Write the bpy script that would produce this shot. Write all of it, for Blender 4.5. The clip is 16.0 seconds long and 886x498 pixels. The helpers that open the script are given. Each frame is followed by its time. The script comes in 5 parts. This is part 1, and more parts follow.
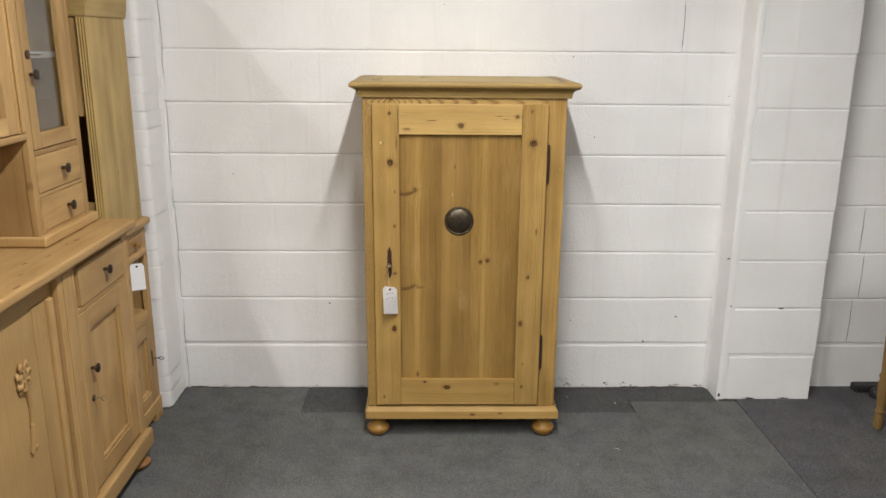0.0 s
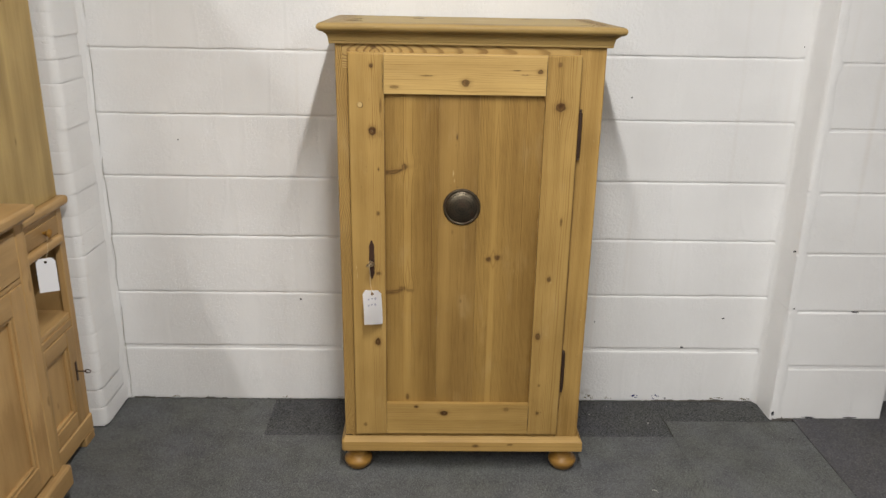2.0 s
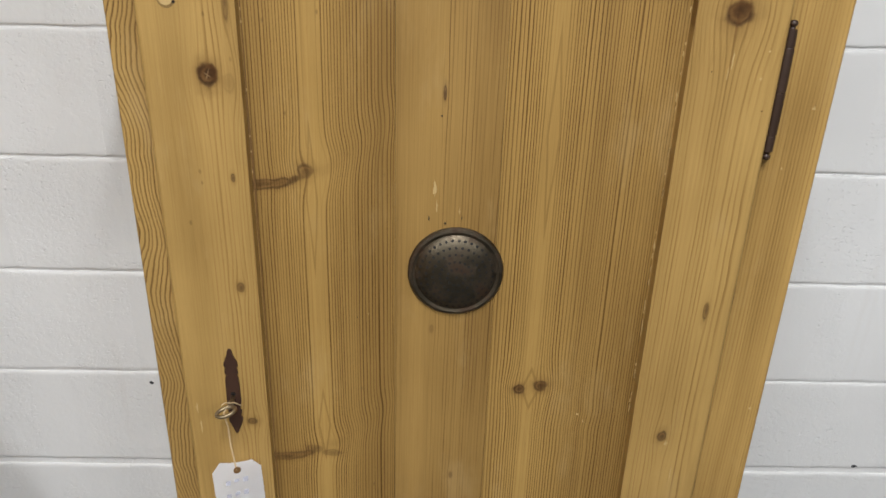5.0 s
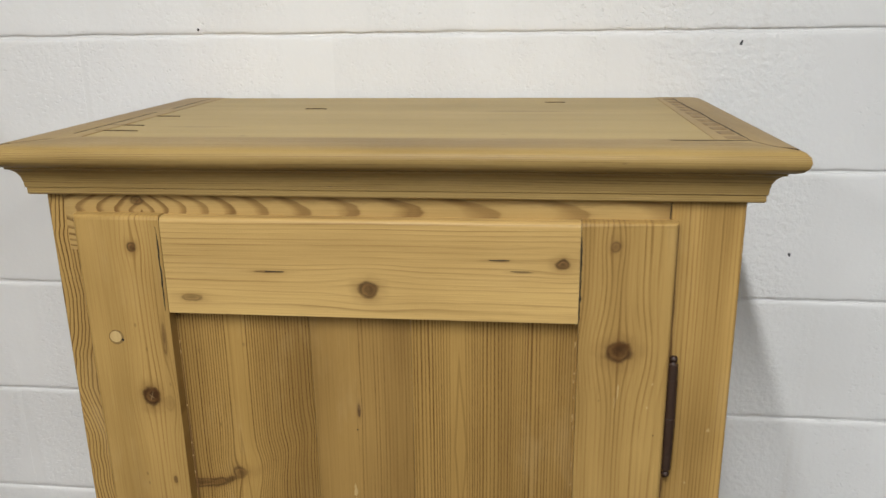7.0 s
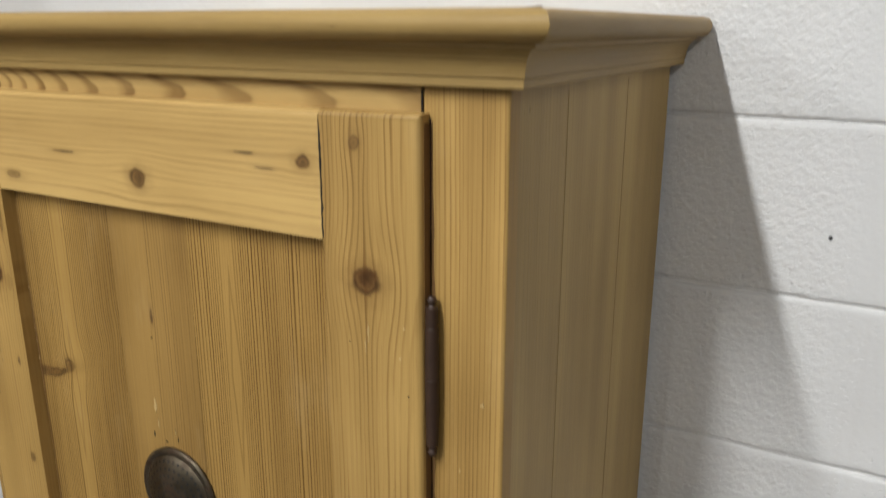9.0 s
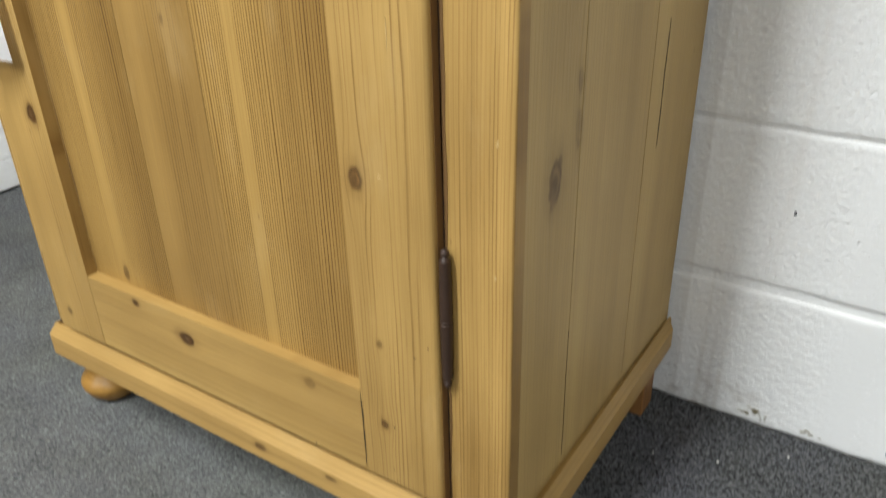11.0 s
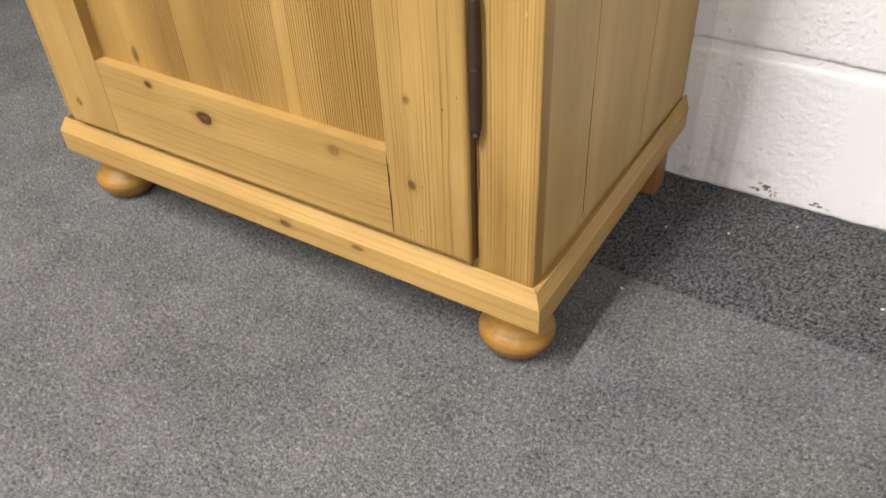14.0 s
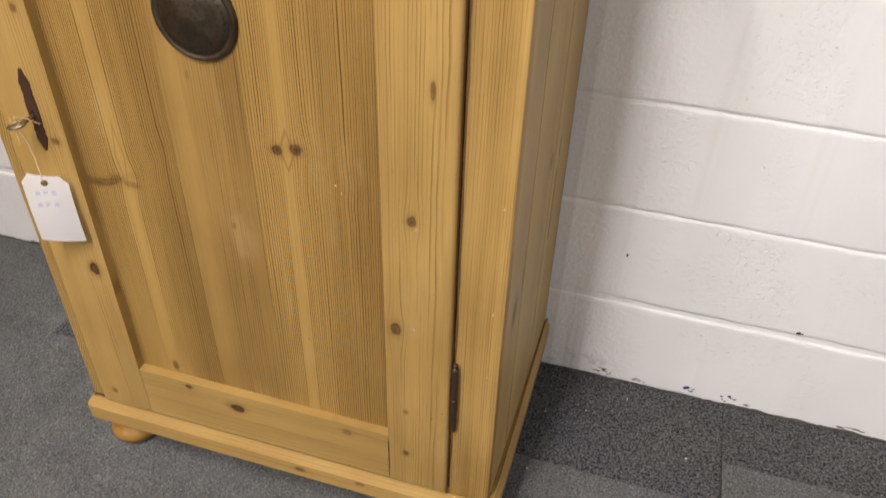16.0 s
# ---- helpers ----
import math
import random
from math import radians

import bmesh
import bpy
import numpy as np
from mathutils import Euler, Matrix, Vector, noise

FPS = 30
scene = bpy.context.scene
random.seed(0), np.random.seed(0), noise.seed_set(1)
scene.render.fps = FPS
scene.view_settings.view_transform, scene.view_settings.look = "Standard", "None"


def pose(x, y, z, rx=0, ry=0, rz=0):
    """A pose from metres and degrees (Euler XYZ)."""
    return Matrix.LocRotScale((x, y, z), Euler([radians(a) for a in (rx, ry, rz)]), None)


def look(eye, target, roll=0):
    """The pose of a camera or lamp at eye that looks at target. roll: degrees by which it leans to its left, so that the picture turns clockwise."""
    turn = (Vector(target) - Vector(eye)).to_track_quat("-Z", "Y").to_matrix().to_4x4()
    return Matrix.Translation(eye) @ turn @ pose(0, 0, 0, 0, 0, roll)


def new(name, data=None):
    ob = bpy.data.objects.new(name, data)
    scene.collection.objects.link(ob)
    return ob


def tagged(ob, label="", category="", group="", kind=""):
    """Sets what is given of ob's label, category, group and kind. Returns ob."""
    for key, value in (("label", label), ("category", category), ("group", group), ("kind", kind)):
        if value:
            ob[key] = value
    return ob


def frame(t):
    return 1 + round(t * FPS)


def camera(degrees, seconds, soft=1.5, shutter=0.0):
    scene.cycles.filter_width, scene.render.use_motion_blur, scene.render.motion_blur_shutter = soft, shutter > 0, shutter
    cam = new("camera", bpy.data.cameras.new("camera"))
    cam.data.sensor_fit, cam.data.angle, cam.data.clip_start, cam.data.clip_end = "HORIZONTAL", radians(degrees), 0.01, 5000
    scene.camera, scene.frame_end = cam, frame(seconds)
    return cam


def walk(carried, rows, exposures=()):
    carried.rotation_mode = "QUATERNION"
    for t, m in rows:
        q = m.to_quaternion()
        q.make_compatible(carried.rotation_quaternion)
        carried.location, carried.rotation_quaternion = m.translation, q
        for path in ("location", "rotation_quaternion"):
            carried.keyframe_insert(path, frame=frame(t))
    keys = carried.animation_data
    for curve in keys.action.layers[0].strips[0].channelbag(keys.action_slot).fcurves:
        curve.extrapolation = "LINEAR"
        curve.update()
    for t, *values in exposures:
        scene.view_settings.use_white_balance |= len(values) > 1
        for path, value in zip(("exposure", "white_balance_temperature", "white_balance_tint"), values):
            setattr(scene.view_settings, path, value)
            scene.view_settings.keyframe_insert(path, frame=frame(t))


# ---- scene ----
cam = camera(59.1, 16.0, soft=1.45, shutter=0.35)
PATH = [
    (0, (0.013, -0.016, 1.607), (0.05, 1.914, 1.085), 0.5),
    (0.5, (0.022, 0.077, 1.577), (0.062, 1.993, 1.007), 0.7),
    (1, (0.078, 0.264, 1.556), (0.123, 2.17, 0.951), 0.8),
    (1.5, (0.075, 0.458, 1.564), (0.124, 2.356, 0.936), 1.0),
    (2, (0.02, 0.676, 1.556), (0.068, 2.57, 0.912), 1.1),
    (2.5, (0.046, 0.927, 1.537), (0.093, 2.809, 0.862), 1.1),
    (3, (0.097, 1.197, 1.482), (0.133, 3.066, 0.771), 1.1),
    (3.2, (0.095, 1.316, 1.47), (0.124, 3.178, 0.741), 1.1),
    (5.3, (0.089, 2.154, 1.327), (0.156, 3.967, 0.484), 2.3),
    (5.5, (0.086, 2.168, 1.329), (0.173, 3.989, 0.505), 2.3),
    (6, (0.095, 2.171, 1.424), (0.17, 4.021, 0.669), 1.9),
    (6.5, (0.136, 2.153, 1.524), (0.161, 4.05, 0.892), 1.2),
    (7, (0.303, 2.116, 1.576), (0.092, 4.023, 1.008), -0.7),
    (7.5, (0.486, 2.144, 1.578), (-0.059, 3.99, 1.034), -2.6),
    (8, (0.622, 2.289, 1.567), (-0.124, 4.072, 1.056), -2.3),
    (8.2, (0.671, 2.328, 1.556), (-0.126, 4.095, 1.064), -1.7),
    (10.3, (0.803, 2.409, 1.017), (-0.21, 3.96, 0.262), -0.5),
    (10.5, (0.804, 2.415, 0.936), (-0.21, 3.945, 0.141), -1.2),
    (11, (0.797, 2.42, 0.778), (-0.178, 3.888, -0.167), -1.4),
    (11.5, (0.798, 2.416, 0.622), (-0.141, 3.819, -0.451), -1.7),
    (12, (0.79, 2.408, 0.492), (-0.128, 3.757, -0.665), -1.9),
    (12.5, (0.783, 2.396, 0.411), (-0.129, 3.72, -0.778), -2.2),
    (13, (0.789, 2.39, 0.412), (-0.112, 3.69, -0.812), -2.3),
    (13.5, (0.796, 2.373, 0.551), (-0.085, 3.657, -0.704), -2.5),
    (14, (0.792, 2.359, 0.706), (-0.056, 3.647, -0.568), -2.8),
    (14.5, (0.804, 2.311, 0.853), (0.035, 3.633, -0.436), -2.4),
    (15, (0.783, 2.232, 1.015), (0.118, 3.59, -0.294), -1.7),
    (15.5, (0.724, 2.156, 1.176), (0.196, 3.597, -0.107), 0.8),
    (16, (0.66, 2.158, 1.279), (0.228, 3.674, 0.048), 1.8),
]
EXPOSURES = [(0, 0.11, 6500, 10), (1, 0.14, 6500, 10), (2, 0.05, 6480, 10), (3, 0.03, 6430, 10), (5.5, 0.14, 6100, 9), (6, 0.14, 6130, 9), (6.5, 0.02, 6150, 9), (7, -0.09, 6200, 8), (8, -0.11, 6280, 8), (10.5, 0.58, 6090, 9), (11, 0.77, 6060, 5), (11.5, 0.96, 5980, 6),
             (12, 1.18, 5930, 5), (12.5, 1.33, 6080, 5), (13, 1.40, 6280, 7), (13.5, 1.23, 6420, 11), (14, 1.11, 6520, 14), (14.5, 0.96, 6600, 15), (15, 0.82, 6640, 15), (16, 0.47, 6640, 15)]
walk(cam, [(t, look(eye, target, roll)) for t, eye, target, roll in PATH], EXPOSURES)

# ---- light ----
world = bpy.data.worlds.new("world")
scene.world = world
world.use_nodes = True
world.node_tree.nodes["Background"].inputs["Color"].default_value = (0.9, 0.95, 1.0, 1)
world.node_tree.nodes["Background"].inputs["Strength"].default_value = 0.05

TUBE_Z = 2.80
TUBES = [(0.13, 1.30, 72.0), (-1.75, -0.6, 64.0), (1.98, -0.3, 47.0), (0.13, -2.6, 10.0)]


def tube_lamp(x, y, watts):
    lamp = bpy.data.lights.new("tube_light", "AREA")
    lamp.shape, lamp.size, lamp.size_y = "RECTANGLE", 0.07, 1.5
    lamp.energy, lamp.color = watts, (1.0, 0.985, 0.955)
    ob = new("tube_light", lamp)
    ob.matrix_world = pose(x, y, TUBE_Z - 0.075)
    return ob


for tx, ty, tw in TUBES:
    tube_lamp(tx, ty, tw)


# ---- materials ----
class Net:
    """Short hand for building a node material."""

    def __init__(self, name):
        self.mat = bpy.data.materials.new(name)
        self.mat.use_nodes = True
        self.tree = self.mat.node_tree
        self.bsdf = self.tree.nodes["Principled BSDF"]
        self.pos = self.node("ShaderNodeNewGeometry").outputs["Position"]

    def node(self, kind):
        return self.tree.nodes.new(kind)

    def put(self, socket, value):
        if isinstance(value, bpy.types.NodeSocket):
            self.tree.links.new(value, socket)
        else:
            socket.default_value = value

    def m(self, op, a, b=0.0, c=0.0, clamp=False):
        n = self.node("ShaderNodeMath")
        n.operation, n.use_clamp = op, clamp
        for s, v in zip(n.inputs, (a, b, c)):
            self.put(s, v)
        return n.outputs[0]

    def split(self, v):
        n = self.node("ShaderNodeSeparateXYZ")
        self.put(n.inputs[0], v)
        return n.outputs[0], n.outputs[1], n.outputs[2]

    def join(self, x, y, z):
        n = self.node("ShaderNodeCombineXYZ")
        for s, v in zip(n.inputs, (x, y, z)):
            self.put(s, v)
        return n.outputs[0]

    def noise(self, vec, scale, detail=2.0, rough=0.5, distort=0.0):
        n = self.node("ShaderNodeTexNoise")
        self.put(n.inputs["Vector"], vec)
        for k, v in (("Scale", scale), ("Detail", detail), ("Roughness", rough), ("Distortion", distort)):
            n.inputs[k].default_value = v
        return n.outputs["Fac"]

    def voronoi(self, vec, scale, out="Distance", feature="F1"):
        n = self.node("ShaderNodeTexVoronoi")
        n.feature = feature
        self.put(n.inputs["Vector"], vec)
        n.inputs["Scale"].default_value = scale
        return n.outputs[out]

    def ramp(self, fac, *stops):
        n = self.node("ShaderNodeValToRGB")
        el = n.color_ramp.elements
        while len(el) < len(stops):
            el.new(0.5)
        for e, (p, c) in zip(el, stops):
            e.position = p
            e.color = (c, c, c, 1) if isinstance(c, (int, float)) else (*c, 1)
        self.put(n.inputs[0], fac)
        return n.outputs[0]

    def span(self, v, a, b, lo=0.0, hi=1.0):
        n = self.node("ShaderNodeMapRange")
        n.interpolation_type = "SMOOTHSTEP"
        for s, x in zip(n.inputs, (v, a, b, lo, hi)):
            self.put(s, x)
        return n.outputs[0]

    def mix(self, fac, a, b, how="MIX"):
        n = self.node("ShaderNodeMix")
        n.data_type, n.blend_type = "RGBA", how
        self.put(n.inputs["Factor"], fac)
        self.put(n.inputs["A"], (*a, 1) if isinstance(a, tuple) else a)
        self.put(n.inputs["B"], (*b, 1) if isinstance(b, tuple) else b)
        return n.outputs["Result"]

    def bump(self, height, strength, distance, normal=None):
        n = self.node("ShaderNodeBump")
        n.inputs["Strength"].default_value, n.inputs["Distance"].default_value = strength, distance
        self.put(n.inputs["Height"], height)
        if normal is not None:
            self.put(n.inputs["Normal"], normal)
        return n.outputs["Normal"]

    def random(self):
        return self.node("ShaderNodeObjectInfo").outputs["Random"]

    def done(self, color, rough=0.5, metal=0.0, normal=None, spec=0.5):
        self.put(self.bsdf.inputs["Base Color"], (*color, 1) if isinstance(color, tuple) else color)
        self.put(self.bsdf.inputs["Roughness"], rough)
        self.put(self.bsdf.inputs["Metallic"], metal)
        self.put(self.bsdf.inputs["Specular IOR Level"], spec)
        if normal is not None:
            self.put(self.bsdf.inputs["Normal"], normal)
        return self.mat


def wood(name, axes, centre=None, depth=0.05, tilt=0.02, freq=190.0, early=(0.60, 0.40, 0.185), late=(0.36, 0.19, 0.065),
         contrast=0.7, knots=(), seed=0.0, vary=False, wave=0.02, stretch=1.0, rough=0.5, tone=0.25, sway=0.05,
         years=(30.0, 2.4), thick=0.0, flare=None, bands=(), burls=(), fade=0.08, plain_heart=0.0, eyes=(), pins=False, calm=None, jitter=None, crisp=0.5, fold=0.0):
    """Stripped pine. axes: the world axes along the grain, across it and into the board. centre: where the heart of the log
    lies across the board; depth: how far below the face; tilt: how fast the face climbs out of the log.
    knots: rows of (along, across, radius along, radius across, darkness) and a bend for side branches.
    thick: wider dark rings; flare: (start, length, rate) for rings that spread out along the board;
    bands: rows of (across, half width, amount) of lighter or darker heartwood; burls: rows of (along, across, radius, amount);
    eyes: rows of (along, across, half length, half width) of pointed arches; pins: small scattered knots;
    calm: (from, to) along the board over which the rings grow out of a paler, plainer stretch;
    jitter: how far the rings waver; crisp: how sharply the late wood begins; fold: how far the grain turns over a moulding."""
    n = Net(name)
    xyz = dict(zip("xyz", n.split(n.pos)))
    u, v, w = (xyz[a] for a in axes)
    if fold:
        v = n.m("ADD", v, n.m("MULTIPLY", w, fold))
    if vary:
        rnd = n.random()
        u = n.m("ADD", u, n.m("MULTIPLY", rnd, 37.0))
        w = n.m("ADD", w, n.m("MULTIPLY", rnd, 3.1))
        shift = n.m("MULTIPLY", n.m("SUBTRACT", rnd, 0.5), 0.16)
        cv = n.m("SUBTRACT", n.m("SUBTRACT", v, centre or 0.0), shift)
        if centre is None:
            cv = n.m("PINGPONG", n.m("ADD", cv, 10.0), 0.17)
            cv = n.m("SUBTRACT", cv, 0.06)
    else:
        cv = n.m("SUBTRACT", v, centre or 0.0)
    # slow bends of the trunk
    low = n.noise(n.join(n.m("MULTIPLY", u, 1.3 * stretch), n.m("MULTIPLY", v, 3.0), seed), 1.0, 1.0)
    mid = n.noise(n.join(n.m("MULTIPLY", u, 5.0 * stretch), n.m("MULTIPLY", v, 14.0), seed + 5.0), 1.0, 2.0)
    cv = n.m("ADD", cv, n.m("MULTIPLY", n.m("SUBTRACT", low, 0.5), wave))
    ragged = n.noise(n.join(n.m("MULTIPLY", u, 110.0), n.m("MULTIPLY", v, 110.0), seed), 1.0, 3.0, 0.6)
    lumpy = n.noise(n.join(n.m("MULTIPLY", u, 62.0), n.m("MULTIPLY", v, 62.0), seed + 1.0), 1.0, 2.0)
    kmask = kcore = kpale = None
    for ku, kv, ru, rv, dark, *bend in knots:
        du, dv = n.m("SUBTRACT", u, ku), n.m("SUBTRACT", v, kv)
        if bend:
            du = n.m("SUBTRACT", du, n.m("MULTIPLY", n.m("MULTIPLY", dv, dv), bend[0]))
        wide = n.m("ADD", n.m("POWER", n.m("DIVIDE", du, ru * 3.2), 2.0), n.m("POWER", n.m("DIVIDE", dv, rv * 1.9), 2.0))
        pull = n.m("MULTIPLY", n.m("EXPONENT", n.m("MULTIPLY", wide, -1.0)), 0.62 if rv < ru * 1.5 else 0.12)
        cv = n.m("SUBTRACT", cv, n.m("MULTIPLY", dv, pull))
        near = n.m("SQRT", n.m("ADD", n.m("POWER", n.m("DIVIDE", du, ru), 2.0), n.m("POWER", n.m("DIVIDE", dv, rv), 2.0)))
        near = n.m("ADD", near, n.m("ADD", n.m("MULTIPLY", n.m("SUBTRACT", ragged, 0.5), 0.45), n.m("MULTIPLY", n.m("SUBTRACT", lumpy, 0.5), 0.75)))
        halo = n.span(near, 2.1, 0.8, 0.0, 0.34)
        mask = n.m("MULTIPLY", n.m("MAXIMUM", n.span(near, 1.14, 0.60), halo), dark)
        # the dark bark ring is broken, and the heart sits off the middle
        side_ = n.m("ADD", n.m("MULTIPLY", n.m("DIVIDE", du, ru), 0.35 * math.sin(ku * 91.0)), n.m("MULTIPLY", n.m("DIVIDE", dv, rv), 0.35 * math.cos(kv * 67.0)))
        rim = n.m("MULTIPLY", n.span(n.m("ABSOLUTE", n.m("SUBTRACT", near, 0.78)), 0.36, 0.06), n.span(n.m("ADD", side_, n.m("MULTIPLY", lumpy, 1.2)), 0.15, 0.70, 0.35, 1.0))
        heart = n.span(n.m("ADD", near, side_), 0.70, 0.15, 0.0, 0.80)
        core = n.m("MULTIPLY", n.m("MULTIPLY", n.m("MAXIMUM", rim, heart), n.m("MULTIPLY", mask, n.span(ragged, 0.25, 0.6, 0.45, 1.0))), 0.95)
        if dark > 0.95 and rv < ru * 1.5:
            # drying checks across the heart
            star = n.m("MINIMUM", n.m("ABSOLUTE", n.m("ADD", n.m("DIVIDE", du, ru), n.m("MULTIPLY", n.m("DIVIDE", dv, rv), 0.6))), n.m("ABSOLUTE", n.m("SUBTRACT", n.m("DIVIDE", dv, rv), n.m("MULTIPLY", n.m("DIVIDE", du, ru), 0.4))))
            star = n.m("MULTIPLY", n.span(n.m("ADD", star, n.m("MULTIPLY", ragged, 0.12)), 0.16, 0.06), n.span(near, 0.50, 0.15, 0.0, 0.6))
            kpale = star if kpale is None else n.m("MAXIMUM", kpale, star)
        kmask = mask if kmask is None else n.m("MAXIMUM", kmask, mask)
        kcore = core if kcore is None else n.m("MAXIMUM", kcore, core)
    dd = n.m("ADD", n.m("MULTIPLY", n.m("SUBTRACT", u, seed * 0.37), tilt), depth)
    dd = n.m("ADD", dd, n.m("MULTIPLY", n.m("SUBTRACT", low, 0.5), sway))
    dd = n.m("ADD", dd, n.m("MULTIPLY", w, 1.0 if vary else 0.0))
    if flare:
        out = n.m("ADD", n.m("DIVIDE", n.m("ABSOLUTE", n.m("SUBTRACT", u, flare[0])), flare[1]), 1.0)
        dd = n.m("ADD", dd, n.m("MULTIPLY", n.m("LOGARITHM", out, math.e), flare[2]))
    r = n.m("SQRT", n.m("ADD", n.m("MULTIPLY", cv, cv), n.m("MULTIPLY", dd, dd)))
    r = n.m("ADD", r, n.m("MULTIPLY", n.m("SUBTRACT", mid, 0.5), jitter if jitter is not None else 0.006 if sway > 0.02 else 0.0025))
    for bu, bv, br, amount in burls:
        curl_ = n.noise(n.join(n.m("MULTIPLY", u, 19.0), n.m("MULTIPLY", v, 13.0), seed + 7.0), 1.0, 0.0)
        off = n.m("ADD", n.m("POWER", n.m("DIVIDE", n.m("SUBTRACT", u, bu), br), 2.0), n.m("POWER", n.m("DIVIDE", n.m("SUBTRACT", v, bv), br * 0.7), 2.0))
        r = n.m("ADD", r, n.m("MULTIPLY", n.m("MULTIPLY", n.m("SUBTRACT", curl_, 0.5), amount), n.m("EXPONENT", n.m("MULTIPLY", off, -1.0))))
    wander = n.noise(n.join(n.m("MULTIPLY", u, 16.0), n.m("MULTIPLY", v, 75.0), seed + 6.0), 1.0, 2.0, 0.6)
    r = n.m("ADD", r, n.m("MULTIPLY", n.m("SUBTRACT", wander, 0.5), 0.30 / freq))
    year = n.noise(n.join(n.m("MULTIPLY", r, years[0]), seed, n.m("MULTIPLY", u, 0.35)), 1.0, 3.0, 0.6)
    ring = n.m("ADD", n.m("MULTIPLY", r, freq), n.m("MULTIPLY", year, years[1]))
    f = n.m("FRACT", ring)
    lateness = n.ramp(f, (0.0, 0.16), (0.06, 0.0), (0.52 + 0.16 * crisp - thick, 0.05), (0.86 - 0.08 * crisp - thick * 0.6, 0.9), (0.95, 1.0), (1.0, 0.16))
    strong = n.noise(n.join(n.m("MULTIPLY", r, 120.0), n.m("MULTIPLY", u, 2.6), seed + 9.0), 1.0, 4.0, 0.65)
    lateness = n.m("MULTIPLY", lateness, n.m("MULTIPLY", n.span(strong, 0.36, 0.66, fade, 1.0), contrast))
    if calm:
        lateness = n.m("MULTIPLY", lateness, n.span(n.m("ADD", u, n.m("MULTIPLY", cv, 2.2)), calm[0], calm[1], 0.30, 1.0))
    if plain_heart:
        lateness = n.m("MULTIPLY", lateness, n.span(n.m("ABSOLUTE", cv), plain_heart * 0.4, plain_heart, 0.12, 1.0))
    for eu, ev, hu, hv in eyes:
        lens_ = n.m("ADD", n.m("DIVIDE", n.m("ABSOLUTE", n.m("SUBTRACT", u, eu)), hu), n.m("DIVIDE", n.m("ABSOLUTE", n.m("ADD", n.m("SUBTRACT", v, ev), n.m("MULTIPLY", n.m("SUBTRACT", mid, 0.5), 0.006))), hv))
        lateness = n.m("MULTIPLY", lateness, n.span(lens_, 0.85, 1.05, 0.25, 1.0))
        lateness = n.m("MAXIMUM", lateness, n.span(n.m("ABSOLUTE", n.m("SUBTRACT", lens_, 1.0)), 0.26, 0.05, 0.0, 0.36))
    fibre = n.noise(n.join(n.m("MULTIPLY", u, 9.0), n.m("MULTIPLY", v, 700.0), n.m("MULTIPLY", w, 300.0)), 1.0, 3.0, 0.65)
    streak = n.noise(n.join(n.m("MULTIPLY", u, 0.7), n.m("MULTIPLY", v, 26.0), seed + 2.0), 1.0, 2.0)
    blotch = n.noise(n.join(n.m("MULTIPLY", u, 4.0), n.m("MULTIPLY", v, 7.0), seed + 3.0), 1.0, 2.0)
    quarter = n.span(n.m("ABSOLUTE", cv), 0.006, 0.07, 0.0, 0.20 if contrast > 0.9 else 0.12)
    col = n.mix(lateness, n.mix(quarter, early, late), late)
    shade = n.m("ADD", n.m("ADD", n.m("MULTIPLY", n.m("SUBTRACT", fibre, 0.5), 0.46), n.m("MULTIPLY", n.m("SUBTRACT", streak, 0.5), tone * 1.8)),
                n.m("ADD", n.m("MULTIPLY", n.m("SUBTRACT", blotch, 0.5), tone * 2.3), 1.0))
    for bv, half_w, amount in bands:
        near_v = n.m("ADD", n.m("SUBTRACT", v, bv), n.m("MULTIPLY", n.m("SUBTRACT", low, 0.5), 0.03))
        shade = n.m("ADD", shade, n.m("MULTIPLY", n.m("EXPONENT", n.m("MULTIPLY", n.m("POWER", n.m("DIVIDE", near_v, half_w), 2.0), -1.0)), amount))
    col = n.mix(1.0, col, n.join(shade, n.m("POWER", shade, 1.12), n.m("POWER", shade, 1.3)), "MULTIPLY")
    if vary:
        lift = n.m("ADD", n.m("MULTIPLY", n.random(), 0.22), 0.89)
        col = n.mix(1.0, col, n.join(lift, lift, lift), "MULTIPLY")
    if pins:
        spot = n.voronoi(n.join(n.m("MULTIPLY", u, 3.6), n.m("MULTIPLY", v, 8.0), n.m("MULTIPLY", n.random(), 20.0)), 1.0)
        col = n.mix(n.span(spot, 0.085, 0.045, 0.0, 0.5), col, (0.140, 0.068, 0.022))
    if kmask is not None:
        col = n.mix(kmask, col, n.mix(n.span(lumpy, 0.35, 0.65), (0.090, 0.038, 0.010), (0.160, 0.082, 0.026)))
        col = n.mix(kcore, col, (0.026, 0.010, 0.0035))
    if kpale is not None:
        col = n.mix(kpale, col, (0.300, 0.200, 0.095))
    # short dark pores along the grain, pale rubbed places and small dents
    pore = n.span(n.noise(n.join(n.m("MULTIPLY", u, 42.0), n.m("MULTIPLY", v, 900.0), seed + 4.0), 1.0, 1.0), 0.70, 0.80, 0.0, 0.22)
    col = n.mix(pore, col, (0.110, 0.056, 0.018))
    rubbed = n.span(n.noise(n.join(n.m("MULTIPLY", u, 6.0), n.m("MULTIPLY", v, 16.0), n.m("MULTIPLY", w, 12.0)), 1.0, 4.0, 0.65), 0.54, 0.78, 0.0, 0.17)
    col = n.mix(rubbed, col, (0.560, 0.410, 0.200))
